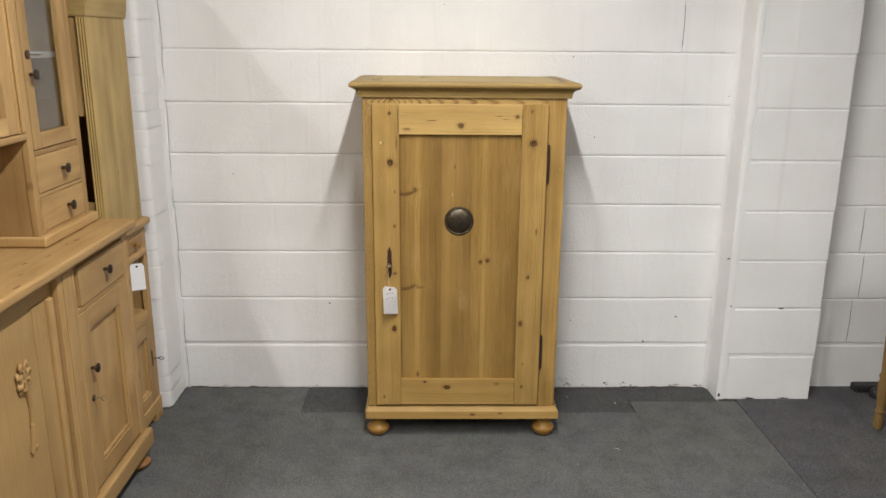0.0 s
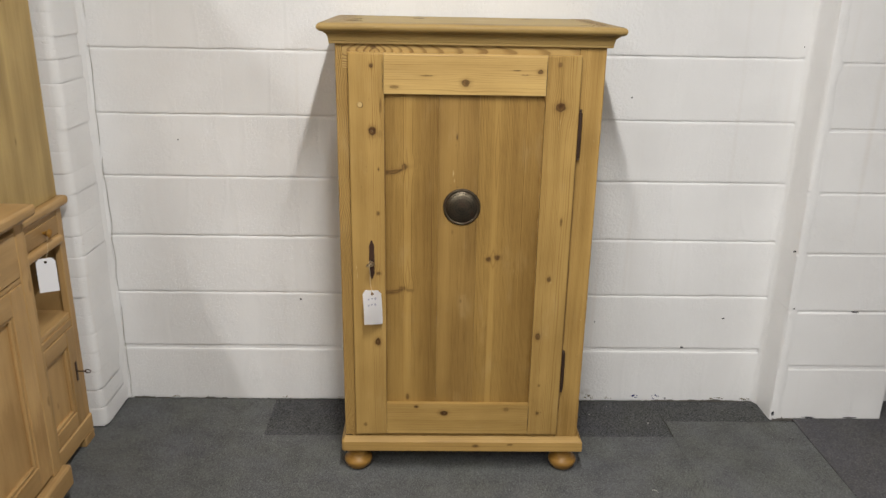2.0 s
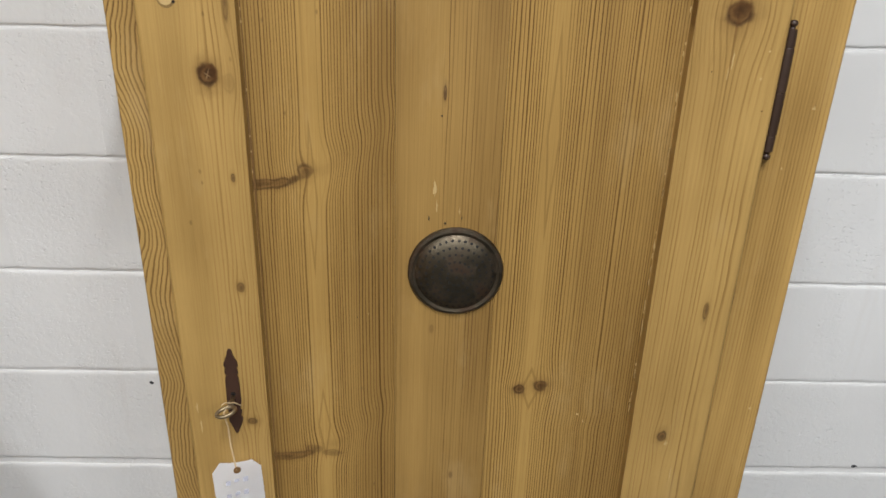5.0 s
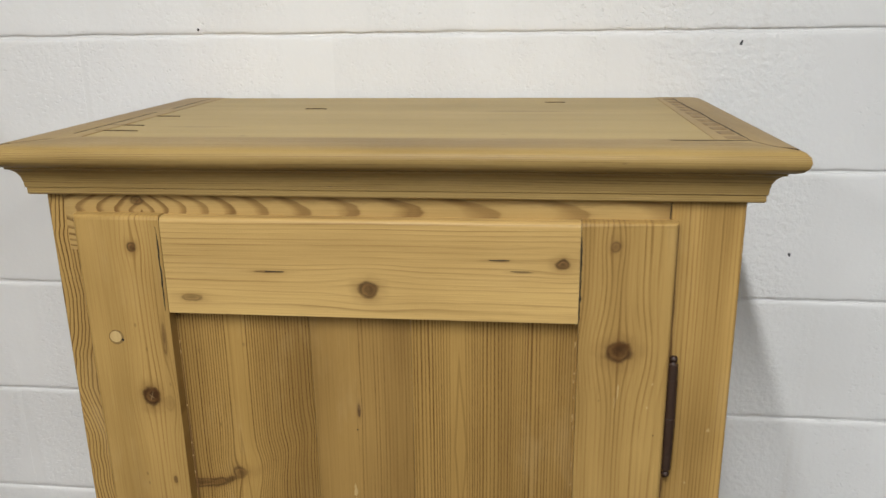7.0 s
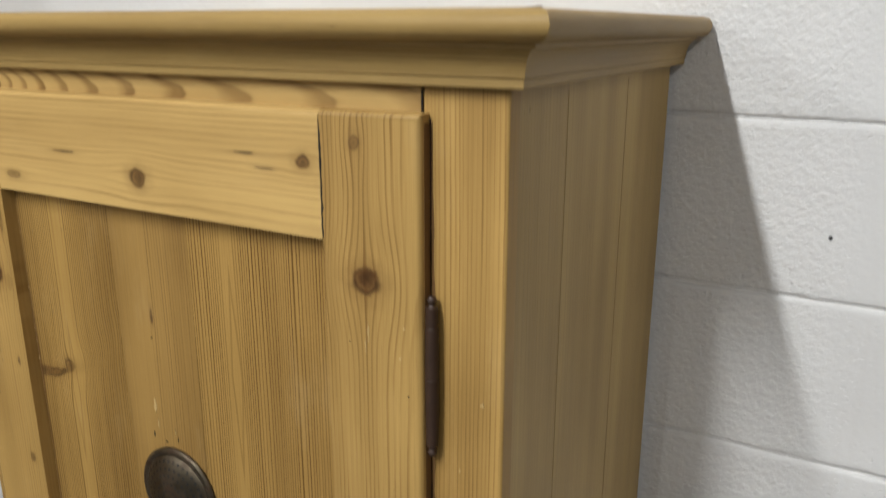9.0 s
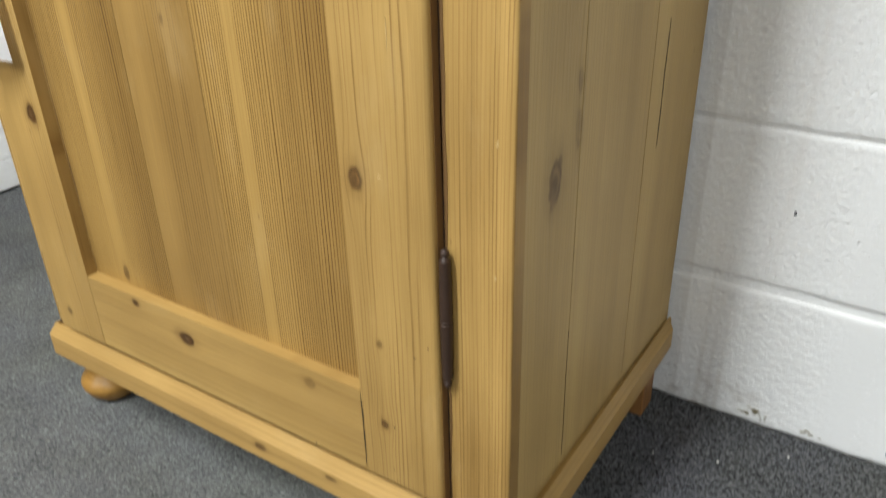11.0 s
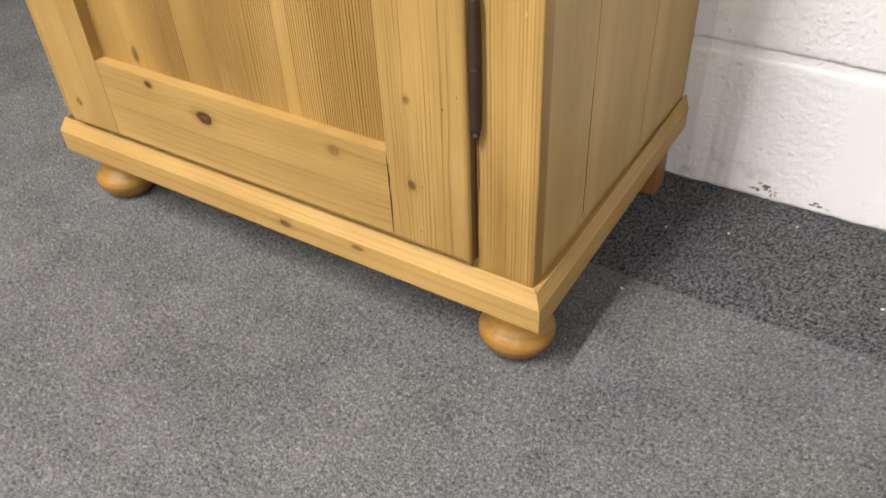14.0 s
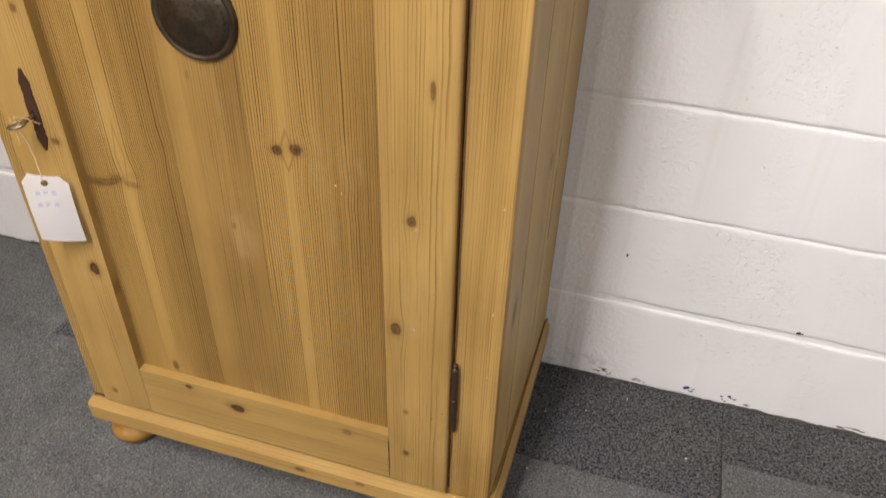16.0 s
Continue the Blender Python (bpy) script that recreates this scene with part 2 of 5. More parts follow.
    dent = n.span(n.voronoi(n.join(n.m("MULTIPLY", u, 26.0), n.m("MULTIPLY", v, 48.0), n.m("MULTIPLY", w, 40.0)), 1.0), 0.10, 0.03, 0.0, 1.0)
    dent = n.m("MULTIPLY", dent, n.span(n.noise(n.join(u, v, seed + 11.0), 9.0, 1.0), 0.56, 0.64))
    col = n.mix(n.m("MULTIPLY", dent, 0.4), col, (0.100, 0.055, 0.020))
    height = n.m("SUBTRACT", n.m("ADD", n.m("MULTIPLY", fibre, 0.45), n.m("MULTIPLY", lateness, 0.6)), dent)
    gloss = n.m("ADD", n.m("MULTIPLY", n.m("SUBTRACT", fibre, 0.5), 0.25), rough)
    return n.done(col, gloss, 0.0, n.bump(height, 0.5, 0.0008), 0.25)


LIGHT, LATE = (0.396, 0.250, 0.079), (0.165, 0.080, 0.018)
wood_stile_l = wood("pine_stile_keyhole", "zxy", -0.205, 0.040, 0.004, 240, LIGHT, LATE, 0.8, [
    (1.151, -0.133, 0.014, 0.0115, 1.0), (1.335, -0.135, 0.007, 0.0065, 0.85), (1.143, -0.112, 0.012, 0.007, 0.2),
    (0.486, -0.122, 0.013, 0.009, 1.0), (0.716, -0.118, 0.006, 0.008, 0.7), (0.190, -0.165, 0.007, 0.006, 0.5), (0.905, -0.118, 0.007, 0.005, 0.6),
    (1.040, -0.116, 0.006, 0.003, 0.7), (1.225, -0.109, 0.022, 0.003, 0.5)], 1.3, rough=0.45, sway=0.012, wave=0.016, tone=0.3, plain_heart=0.085, jitter=0.0035, crisp=0.7, bands=((-0.180, 0.02, -0.07),))
wood_stile_r = wood("pine_stile_hinge", "zxy", 0.452, 0.036, 0.004, 250, LIGHT, (0.150, 0.070, 0.015), 0.66, [
    (1.226, 0.405, 0.014, 0.017, 0.9), (1.345, 0.396, 0.008, 0.006, 0.55), (0.886, 0.429, 0.014, 0.0035, 0.6), (0.701, 0.404, 0.010, 0.007, 0.75),
    (0.508, 0.380, 0.013, 0.010, 0.8), (0.234, 0.394, 0.007, 0.006, 0.8), (0.335, 0.394, 0.005, 0.004, 0.5)], 2.7, rough=0.45, sway=0.012, wave=0.02, tone=0.3, jitter=0.0035)
wood_rail_t = wood("pine_top_rail", "xzy", 1.262, 0.018, 0.006, 150, (0.505, 0.335, 0.120), LATE, 0.5, [
    (0.132, 1.291, 0.013, 0.011, 0.8), (0.342, 1.325, 0.009, 0.007, 0.85), (-0.070, 1.277, 0.015, 0.005, 0.5), (0.020, 1.3095, 0.020, 0.0016, 0.7), (0.275, 1.3275, 0.012, 0.0014, 0.6),
    (0.300, 1.3150, 0.012, 0.0014, 0.5)], 4.1, rough=0.45, sway=0.012, tone=0.2)
wood_rail_b = wood("pine_bottom_rail", "xzy", 0.16, 0.03, 0.006, 140, LIGHT, LATE, 0.42, [
    (0.090, 0.233, 0.015, 0.010, 1.0), (-0.001, 0.256, 0.007, 0.005, 0.9), (0.292, 0.247, 0.010, 0.008, 0.4)], 6.2, rough=0.45, sway=0.012)
wood_panel_a = wood("pine_panel_board_a", "zxy", -0.031, 0.007, 0.003, 285, (0.345, 0.210, 0.060), (0.100, 0.044, 0.0075), 1.0, [
    (1.044, -0.040, 0.010, 0.010, 0.55), (1.027, -0.095, 0.0080, 0.058, 0.66, 3.6), (0.661, -0.044, 0.007, 0.012, 0.40), (0.648, -0.090, 0.0075, 0.055, 0.55, 4.2),
    (0.655, -0.022, 0.006, 0.014, 0.35), (0.283, -0.029, 0.012, 0.006, 0.6)], 3.3, wave=0.007, tone=0.24, sway=0.006, years=(28.0, 4.2), fade=0.55, thick=0.06, plain_heart=0.013, calm=(0.22, 0.55), jitter=0.0012, crisp=1.0,
    eyes=((1.010, -0.034, 0.085, 0.006), (0.700, -0.030, 0.050, 0.007)), bands=((0.045, 0.022, -0.14), (-0.030, 0.012, 0.07)))
wood_panel_b = wood("pine_panel_board_b", "zxy", 0.085, 0.030, 0.003, 270, (0.288, 0.172, 0.050), (0.090, 0.040, 0.008), 0.85, [
    (1.135, 0.112, 0.010, 0.0022, 0.9), (0.62, 0.135, 0.006, 0.003, 0.6), (0.845, 0.104, 0.007, 0.003, 0.35)], 8.8, wave=0.010, tone=0.30, sway=0.008, jitter=0.0012, crisp=0.9, plain_heart=0.030,
    bands=((0.088, 0.012, 0.10), (0.150, 0.014, -0.08)))
wood_panel_c = wood("pine_panel_board_c", "zxy", 0.229, 0.007, 0.003, 280, (0.345, 0.210, 0.060), (0.100, 0.044, 0.0075), 1.0, [
    (0.759, 0.217, 0.0085, 0.0085, 0.8), (0.765, 0.243, 0.009, 0.010, 0.75)], 5.4, wave=0.007, tone=0.24, sway=0.006, years=(28.0, 4.2), fade=0.55, thick=0.06, plain_heart=0.012, calm=(0.05, 0.35), jitter=0.0012, crisp=1.0,
    eyes=((0.760, 0.230, 0.029, 0.0105), (1.090, 0.231, 0.110, 0.007)),
    bands=((0.345, 0.030, -0.06), (0.229, 0.011, 0.06)), burls=((0.725, 0.290, 0.060, 0.012),))
wood_frieze = wood("pine_frieze", "xzy", 1.3740, 0.008, 0.0, 200, (0.400, 0.262, 0.092), (0.140, 0.070, 0.018), 1.0, [(-0.130, 1.385, 0.010, 0.007, 0.6)], 7.7, wave=0.004, sway=0.0, years=(8.0, 0.4), thick=0.06, fade=0.6,
    flare=(-0.125, 0.0615, 0.0253))
wood_front_l = wood("pine_front_stile_wavy", "zxy", -0.246, 0.010, 0.01, 235, LIGHT, (0.105, 0.048, 0.011), 1.0, seed=2.2, stretch=5.5, wave=0.050, sway=0.05, thick=0.05, fade=0.7, crisp=0.9)
wood_front_r = wood("pine_front_stile_straight", "zxy", 0.64, 0.02, 0.004, 250, (0.366, 0.224, 0.067), (0.135, 0.064, 0.014), 0.60, seed=9.1, sway=0.008, tone=0.4, years=(30.0, 4.0), jitter=0.001, crisp=0.9, fade=0.2, thick=0.04, bands=((0.492, 0.008, -0.16), (0.521, 0.006, 0.16)))
wood_side = wood("pine_side_board", "zyx", 3.05, 0.012, 0.004, 150, (0.440, 0.302, 0.112), (0.255, 0.155, 0.050), 0.28, [
    (0.503, 3.000, 0.026, 0.014, 0.6), (0.541, 3.045, 0.022, 0.010, 0.25), (0.651, 3.196, 0.016, 0.012, 0.5), (0.583, 3.042, 0.014, 0.006, 0.3)], 5.9, rough=0.5, sway=0.010, tone=0.22, jitter=0.002, crisp=0.4, fade=0.15, plain_heart=0.006, eyes=((0.60, 3.045, 0.10, 0.008), (0.80, 3.046, 0.12, 0.007)), bands=((3.02, 0.02, -0.05), (3.16, 0.015, -0.04), (3.24, 0.02, 0.06), (3.33, 0.02, -0.04)))
wood_top = wood("pine_top_board", "xyz", 3.2, 0.06, 0.004, 110, (0.435, 0.318, 0.126), (0.270, 0.175, 0.060), 0.20, [(-0.10, 3.05, 0.05, 0.004, 0.25), (0.30, 3.22, 0.07, 0.005, 0.2), (-0.02, 2.975, 0.002, 0.002, 0.9)], 3.9, rough=0.5, sway=0.012, tone=0.16)
wood_x = wood("pine_moulding", "xyz", 5.05, 0.08, 0.004, 330, (0.345, 0.232, 0.080), (0.130, 0.068, 0.018), 0.8, seed=1.9, rough=0.45, sway=0.010, tone=0.3, jitter=0.0015, crisp=0.8, fold=1.6, fade=0.2)
wood_y = wood("pine_moulding_return", "yxz", -1.70, 0.08, 0.004, 330, (0.360, 0.242, 0.083), LATE, 0.6, seed=6.9, rough=0.45, sway=0.010, tone=0.3, jitter=0.0015, crisp=0.8, fold=1.6, fade=0.2)
wood_plinth_x = wood("pine_plinth", "xzy", 0.02, 0.05, 0.006, 150, (0.445, 0.280, 0.090), LATE, 0.36, [(0.197, 0.112, 0.010, 0.006, 0.75), (0.31, 0.117, 0.010, 0.004, 0.6)], 7.1, rough=0.45, sway=0.015)
wood_plinth_y = wood("pine_plinth_return", "yzx", 0.02, 0.05, 0.006, 150, LIGHT, LATE, 0.45, seed=7.4, rough=0.45, sway=0.015)
wood_end = wood("pine_end_grain", "yxz", 0.5, 0.02, 0.02, 300, (0.255, 0.160, 0.058), (0.130, 0.072, 0.024), 0.7, seed=3.0)
wood_foot = wood("turned_pine", "xyz", 2.930, 0.004, 0.02, 95, (0.325, 0.172, 0.038), (0.190, 0.088, 0.017), 0.5, seed=0.8, rough=0.36, fade=0.3, vary=True, sway=0.01, tone=0.4)
wood_leg = wood("red_brown_pine", "zyx", 3.36, 0.03, 0.02, 200, (0.26, 0.125, 0.042), (0.13, 0.055, 0.018), 0.6, seed=1.4)
PEACH = (0.440, 0.276, 0.114)
wood_z = wood("pine_upright", "zyx", None, 0.06, 0.004, 120, PEACH, (0.285, 0.155, 0.054), 0.42, seed=2.1, vary=True, sway=0.015, pins=True)
wood_h = wood("pine_crosswise", "yzx", None, 0.06, 0.004, 120, PEACH, (0.285, 0.155, 0.054), 0.42, seed=4.6, vary=True, sway=0.015, pins=True)
wood_flat = wood("pine_worktop", "yxz", None, 0.06, 0.004, 110, PEACH, (0.285, 0.155, 0.054), 0.45, seed=2.9, vary=True, sway=0.015, pins=True)
wood_sidey = wood("pine_end_panel", "zxy", None, 0.06, 0.004, 120, (0.390, 0.246, 0.100), (0.285, 0.155, 0.054), 0.35, seed=8.3, vary=True, sway=0.012)
OLIVE = (0.455, 0.322, 0.124)
wood_olive_z = wood("olive_pine_upright", "zyx", 3.35, 0.05, 0.004, 110, OLIVE, (0.25, 0.150, 0.050), 0.35, [(1.10, 2.93, 0.010, 0.004, 0.5)], 5.1, sway=0.012, tone=0.35)
wood_olive_h = wood("olive_pine_crosswise", "yzx", 1.55, 0.05, 0.004, 140, OLIVE, (0.25, 0.150, 0.050), 0.35, seed=7.9, sway=0.012, tone=0.3)
wood_pale = wood("pale_bare_pine", "zxy", 0.1, 0.05, 0.01, 150, (0.50, 0.355, 0.155), (0.40, 0.26, 0.10), 0.4, seed=1.1)


def painted_masonry(name, coarse=1.0):
    n = Net(name)
    big = n.noise(n.pos, 3.0, 3.0)
    mid = n.noise(n.pos, 105.0 * coarse, 3.0, 0.55)
    fine = n.noise(n.pos, 260.0 * coarse, 3.0, 0.6)
    x, y, z = n.split(n.pos)
    # patches of open block that the paint has not filled, with straight upright trowel edges between them
    drift = n.noise(n.join(n.m("MULTIPLY", x, 5.2), n.m("MULTIPLY", y, 5.2), n.m("ADD", n.m("MULTIPLY", z, 1.1), n.m("MULTIPLY", n.random(), 40.0))), 1.0, 2.0)
    open_ = n.m("MULTIPLY", n.span(drift, 0.42, 0.47, 0.10, 1.0), n.span(n.noise(n.pos, 8.0, 3.0, 0.6), 0.32, 0.58))
    wide = n.noise(n.join(x, y, n.m("MULTIPLY", z, 1.5)), 125.0 * coarse, 2.0, 0.5, 0.3)
    pits = n.m("MULTIPLY", n.span(wide, 0.58, 0.72), open_)
    small = n.m("MULTIPLY", n.span(n.voronoi(n.pos, 70.0 * coarse), 0.22, 0.06, 0.0, 0.6), n.span(n.noise(n.pos, 16.0, 2.0), 0.48, 0.60))
    pits = n.m("MAXIMUM", pits, n.m("MULTIPLY", small, n.m("ADD", 0.25, open_)))
    col = n.mix(n.span(big, 0.3, 0.75), (0.80, 0.792, 0.782), (0.86, 0.854, 0.846))
    run = n.noise(n.join(n.m("MULTIPLY", x, 22.0), n.m("MULTIPLY", y, 22.0), n.m("MULTIPLY", z, 0.9)), 1.0, 2.0)
    drips = n.span(run, 0.60, 0.80, 0.0, 0.22)
    col = n.mix(drips, col, (0.66, 0.60, 0.54))
    # brown run-down stains beside the cupboard
    stain = n.m("MULTIPLY", n.span(n.m("ABSOLUTE", n.m("SUBTRACT", x, 0.592)), 0.075, 0.02), n.span(n.noise(n.join(n.m("MULTIPLY", x, 34.0), 0.0, n.m("MULTIPLY", z, 0.5)), 1.0, 1.0), 0.44, 0.54, 0.0, 0.34))
    stain = n.m("MULTIPLY", stain, n.span(z, 1.25, 0.7))
    col = n.mix(stain, col, (0.50, 0.455, 0.405))
    # broken darker patches low on the wall, around x = 0.60
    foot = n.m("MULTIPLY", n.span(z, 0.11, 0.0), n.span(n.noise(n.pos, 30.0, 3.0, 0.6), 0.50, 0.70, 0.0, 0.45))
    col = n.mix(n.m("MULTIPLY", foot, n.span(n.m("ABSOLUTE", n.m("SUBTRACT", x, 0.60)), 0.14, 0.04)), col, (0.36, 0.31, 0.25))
    # each block took the paint a little differently
    tint_ = n.m("ADD", 0.985, n.m("MULTIPLY", n.random(), 0.03))
    col = n.mix(1.0, col, n.join(tint_, tint_, tint_), "MULTIPLY")
    speck = n.m("MULTIPLY", n.span(n.voronoi(n.pos, 26.0), 0.045, 0.025), n.span(n.noise(n.pos, 9.0, 1.0), 0.66, 0.72))
    col = n.mix(n.m("MULTIPLY", speck, 0.55), col, (0.26, 0.24, 0.22))
    beside = n.span(n.m("ABSOLUTE", n.m("SUBTRACT", x, 0.62)), 0.17, 0.10)
    here = n.m("MAXIMUM", n.m("MULTIPLY", open_, 0.40), beside)
    stipple = n.noise(n.pos, 150.0 * coarse, 2.0, 0.6)
    h = n.m("MULTIPLY", n.m("ADD", n.m("ADD", n.m("MULTIPLY", mid, 0.55), n.m("MULTIPLY", stipple, 0.25)), n.m("MULTIPLY", fine, 0.14)), n.m("ADD", 0.12, here))
    ridge = n.m("MULTIPLY", n.m("SUBTRACT", n.span(drift, 0.39, 0.445), n.span(drift, 0.445, 0.50)), 0.10)
    h = n.m("ADD", n.m("SUBTRACT", h, n.m("MULTIPLY", pits, 0.19)), ridge)
    return n.done(col, n.span(fine, 0.2, 0.8, 0.42, 0.62), 0.0, n.bump(h, 0.95, 0.0050), 0.35)


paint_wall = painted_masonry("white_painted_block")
paint_brick = painted_masonry("white_painted_brick", 0.8)


def plaster(name, color):
    n = Net(name)
    big = n.noise(n.pos, 2.0, 4.0)
    fine = n.noise(n.pos, 120.0, 3.0)
    dim = tuple(c * 0.9 for c in color)
    return n.done(n.mix(big, dim, color), 0.7, 0.0, n.bump(fine, 0.3, 0.001))


plain_white = plaster("white_emulsion", (0.80, 0.79, 0.77))
# grey picked to cut the bounced light from walls out of view
unseen_grey = plaster("unseen_wall_grey", (0.42, 0.40, 0.38))


def carpet(name, dark, lite, scale, mixed, wave, strength, sparkle):
    """Needle felt: short fibres that lie every way, with paler and darker ones showing singly."""
    n = Net(name)
    pos = n.pos
    x, y, z = n.split(pos)
    tuft = n.m("ADD", n.m("MULTIPLY", n.noise(n.join(x, y, 0.0), scale, 2.0, 0.62, 0.5), 0.87), n.m("MULTIPLY", n.noise(n.join(x, y, 2.0), scale * 0.33, 2.0), 0.13))
    grit = n.noise(n.join(y, x, 0.3), scale * 2.1, 2.0, 0.6, 0.4)
    patch = n.noise(pos, 9.0, 4.0, 0.6)
    worn = n.noise(pos, 1.6, 3.0)
    fac = n.m("ADD", n.m("MULTIPLY", n.m("SUBTRACT", tuft, 0.5), strength), n.m("MULTIPLY", n.m("SUBTRACT", grit, 0.5), strength * 0.5))
    fac = n.m("ADD", n.m("ADD", fac, 0.46), n.m("MULTIPLY", n.m("SUBTRACT", patch, 0.5), wave))
    col = n.mix(n.m("MINIMUM", n.m("MAXIMUM", fac, 0.0), 1.0), dark, lite)
    cast = n.m("MULTIPLY", n.m("SUBTRACT", n.noise(n.join(x, y, 9.0), 5.5, 3.0), 0.5), 0.20)
    col = n.mix(1.0, col, n.join(n.m("ADD", 1.0, n.m("MULTIPLY", cast, 0.5)), n.m("ADD", 1.0, n.m("MULTIPLY", cast, 0.6)), n.m("SUBTRACT", 1.0, cast)), "MULTIPLY")
    hue = n.noise(n.join(x, y, 4.0), scale * 0.6, 1.0)
    col = n.mix(n.span(hue, 0.45, 0.75, 0.0, mixed), col, (0.20, 0.185, 0.15))
    pale = n.span(n.noise(n.join(x, y, 7.0), scale * 1.3, 2.0, 0.5, 0.3), 0.57, 0.70, 0.0, sparkle)
    deep = n.span(n.noise(n.join(x, y, 12.0), scale * 1.7, 1.0), 0.62, 0.74, 0.0, 0.7)
    col = n.mix(deep, col, dark)
    col = n.mix(pale, col, (0.43, 0.44, 0.42))
    dust = n.span(worn, 0.35, 0.7, 0.94, 1.07)
    col = n.mix(1.0, col, n.join(dust, dust, n.m("POWER", dust, 0.9)), "MULTIPLY")
    return n.done(col, 0.95, 0.0, n.bump(n.m("ADD", tuft, n.m("MULTIPLY", grit, 0.6)), 0.8, 0.003), 0.15)


carpet_felt = carpet("grey_felt_carpet", (0.030, 0.031, 0.0315), (0.205, 0.208, 0.204), 225.0, 0.12, 0.55, 1.9, 0.30)
carpet_old = carpet("worn_felt_carpet", (0.030, 0.029, 0.032), (0.146, 0.142, 0.150), 175.0, 0.2, 0.5, 1.8, 0.2)
carpet_cord = carpet("dark_loop_carpet", (0.008, 0.008, 0.009), (0.140, 0.141, 0.144), 205.0, 0.10, 0.25, 3.2, 0.22)


def plain(name, color, rough=0.5, metal=0.0, grain=300.0, depth=0.0003, spread=0.2):
    n = Net(name)
    a = n.noise(n.pos, grain, 3.0)
    b = n.noise(n.pos, grain * 0.12, 3.0)
    k = n.m("ADD", 1.0 - spread / 2, n.m("MULTIPLY", n.m("ADD", n.m("MULTIPLY", a, 0.5), n.m("MULTIPLY", b, 0.5)), spread))
    col = n.mix(1.0, color, n.join(k, k, k), "MULTIPLY")
    return n.done(col, n.m("ADD", rough - 0.08, n.m("MULTIPLY", b, 0.16)), metal, n.bump(a, 0.3, depth))


def aged_metal(name, a, b, rough, scale=60.0):
    n = Net(name)
    rust = n.span(n.noise(n.pos, scale, 4.0, 0.6), 0.45, 0.68)
    fine = n.noise(n.pos, scale * 12, 2.0)
    return n.done(n.mix(rust, a, b), n.m("ADD", rough, n.m("MULTIPLY", rust, 0.22)), n.m("SUBTRACT", 1.0, n.m("MULTIPLY", rust, 0.5)), n.bump(fine, 0.25, 0.0003))


pewter = aged_metal("aged_pewter", (0.104, 0.086, 0.060), (0.050, 0.028, 0.014), 0.40, 34.0)
dark_iron = plain("dark_hinge_iron", (0.036, 0.018, 0.010), 0.50, 0.1, 180.0, 0.0004, 0.7)
iron = plain("brown_iron", (0.046, 0.019, 0.010), 0.55, 0.1, 180.0, 0.0004, 0.7)
bronze = aged_metal("dark_bronze", (0.12, 0.095, 0.075), (0.05, 0.035, 0.028), 0.36)
steel = aged_metal("dull_brass", (0.34, 0.27, 0.17), (0.16, 0.11, 0.06), 0.35)
hole_black = plain("hole_black", (0.006, 0.005, 0.004), 0.8)
gap_brown = plain("gap_brown", (0.040, 0.019, 0.007), 0.9, spread=0.7, grain=90.0)
gap_amber = plain("gap_amber", (0.150, 0.076, 0.020), 0.8, spread=0.7, grain=60.0)
gap_black = plain("gap_black", (0.012, 0.009, 0.006), 0.9)
card = plain("white_card", (0.88, 0.88, 0.90), 0.6, spread=0.06)
ink = plain("faint_ink", (0.50, 0.50, 0.58), 0.6, spread=0.2, grain=700.0)
twine = plain("pale_string", (0.62, 0.47, 0.28), 0.8)
black_rubber = plain("black_rubber", (0.02, 0.018, 0.018), 0.55)
lint = plain("white_lint", (0.56, 0.55, 0.50), 0.8)
grime = plain("bare_grime", (0.17, 0.14, 0.075), 0.9, spread=0.8, grain=150.0)
edge_grime = plain("edge_grime", (0.20, 0.185, 0.16), 0.9, spread=0.9, grain=120.0)
blue_mark = plain("blue_paint", (0.03, 0.04, 0.16), 0.6, spread=0.8, grain=200.0)
chip_dark = plain("dark_chip", (0.05, 0.05, 0.055), 0.8, spread=0.6)
lamp_grey = plain("shelf_paint", (0.50, 0.48, 0.45), 0.6)
lamp_white = plain("lamp_enamel", (0.8, 0.8, 0.8), 0.4)


def glow(name, color, strength):
    n = Net(name)
    n.put(n.bsdf.inputs["Emission Color"], (*color, 1))
    n.bsdf.inputs["Emission Strength"].default_value = strength
    return n.done((0.8, 0.8, 0.8), 0.4)


tube_glow = glow("tube_glow", (1.0, 0.96, 0.9), 6.0)


def frosted_glass():
    n = Net("cabinet_glass")
    n.bsdf.inputs["Transmission Weight"].default_value = 1.0
    n.bsdf.inputs["IOR"].default_value = 1.45
    wav = n.noise(n.pos, 25.0, 2.0)
    return n.done((0.93, 0.95, 0.95), 0.05, 0.0, n.bump(wav, 0.15, 0.001))


glass = frosted_glass()


# ---- mesh helpers ----
LEAN = 0.003  # the old carcass leans a little
def smooth(me, angle=40):
    """Smooth shading in which the large faces keep their own direction and only the narrow rounded edges bend."""
    me.shade_smooth()
    me.set_sharp_from_angle(angle=radians(angle))
    limit = math.cos(radians(angle + 8))
    faces = [(p.normal.copy(), p.area) for p in me.polygons]
    around = [[] for v in me.vertices]
    for p in me.polygons:
        for v in p.vertices:
            around[v].append(p.index)
    out = []
    for p in me.polygons:
        own = faces[p.index][0]
        for v in p.vertices:
            total = Vector((0, 0, 0))
            for q in around[v]:
                d, area = faces[q]
                if d.dot(own) > limit:
                    total += d * area
            out.append(total.normalized() if total.length > 0 else own)
    me.normals_split_custom_set(out)


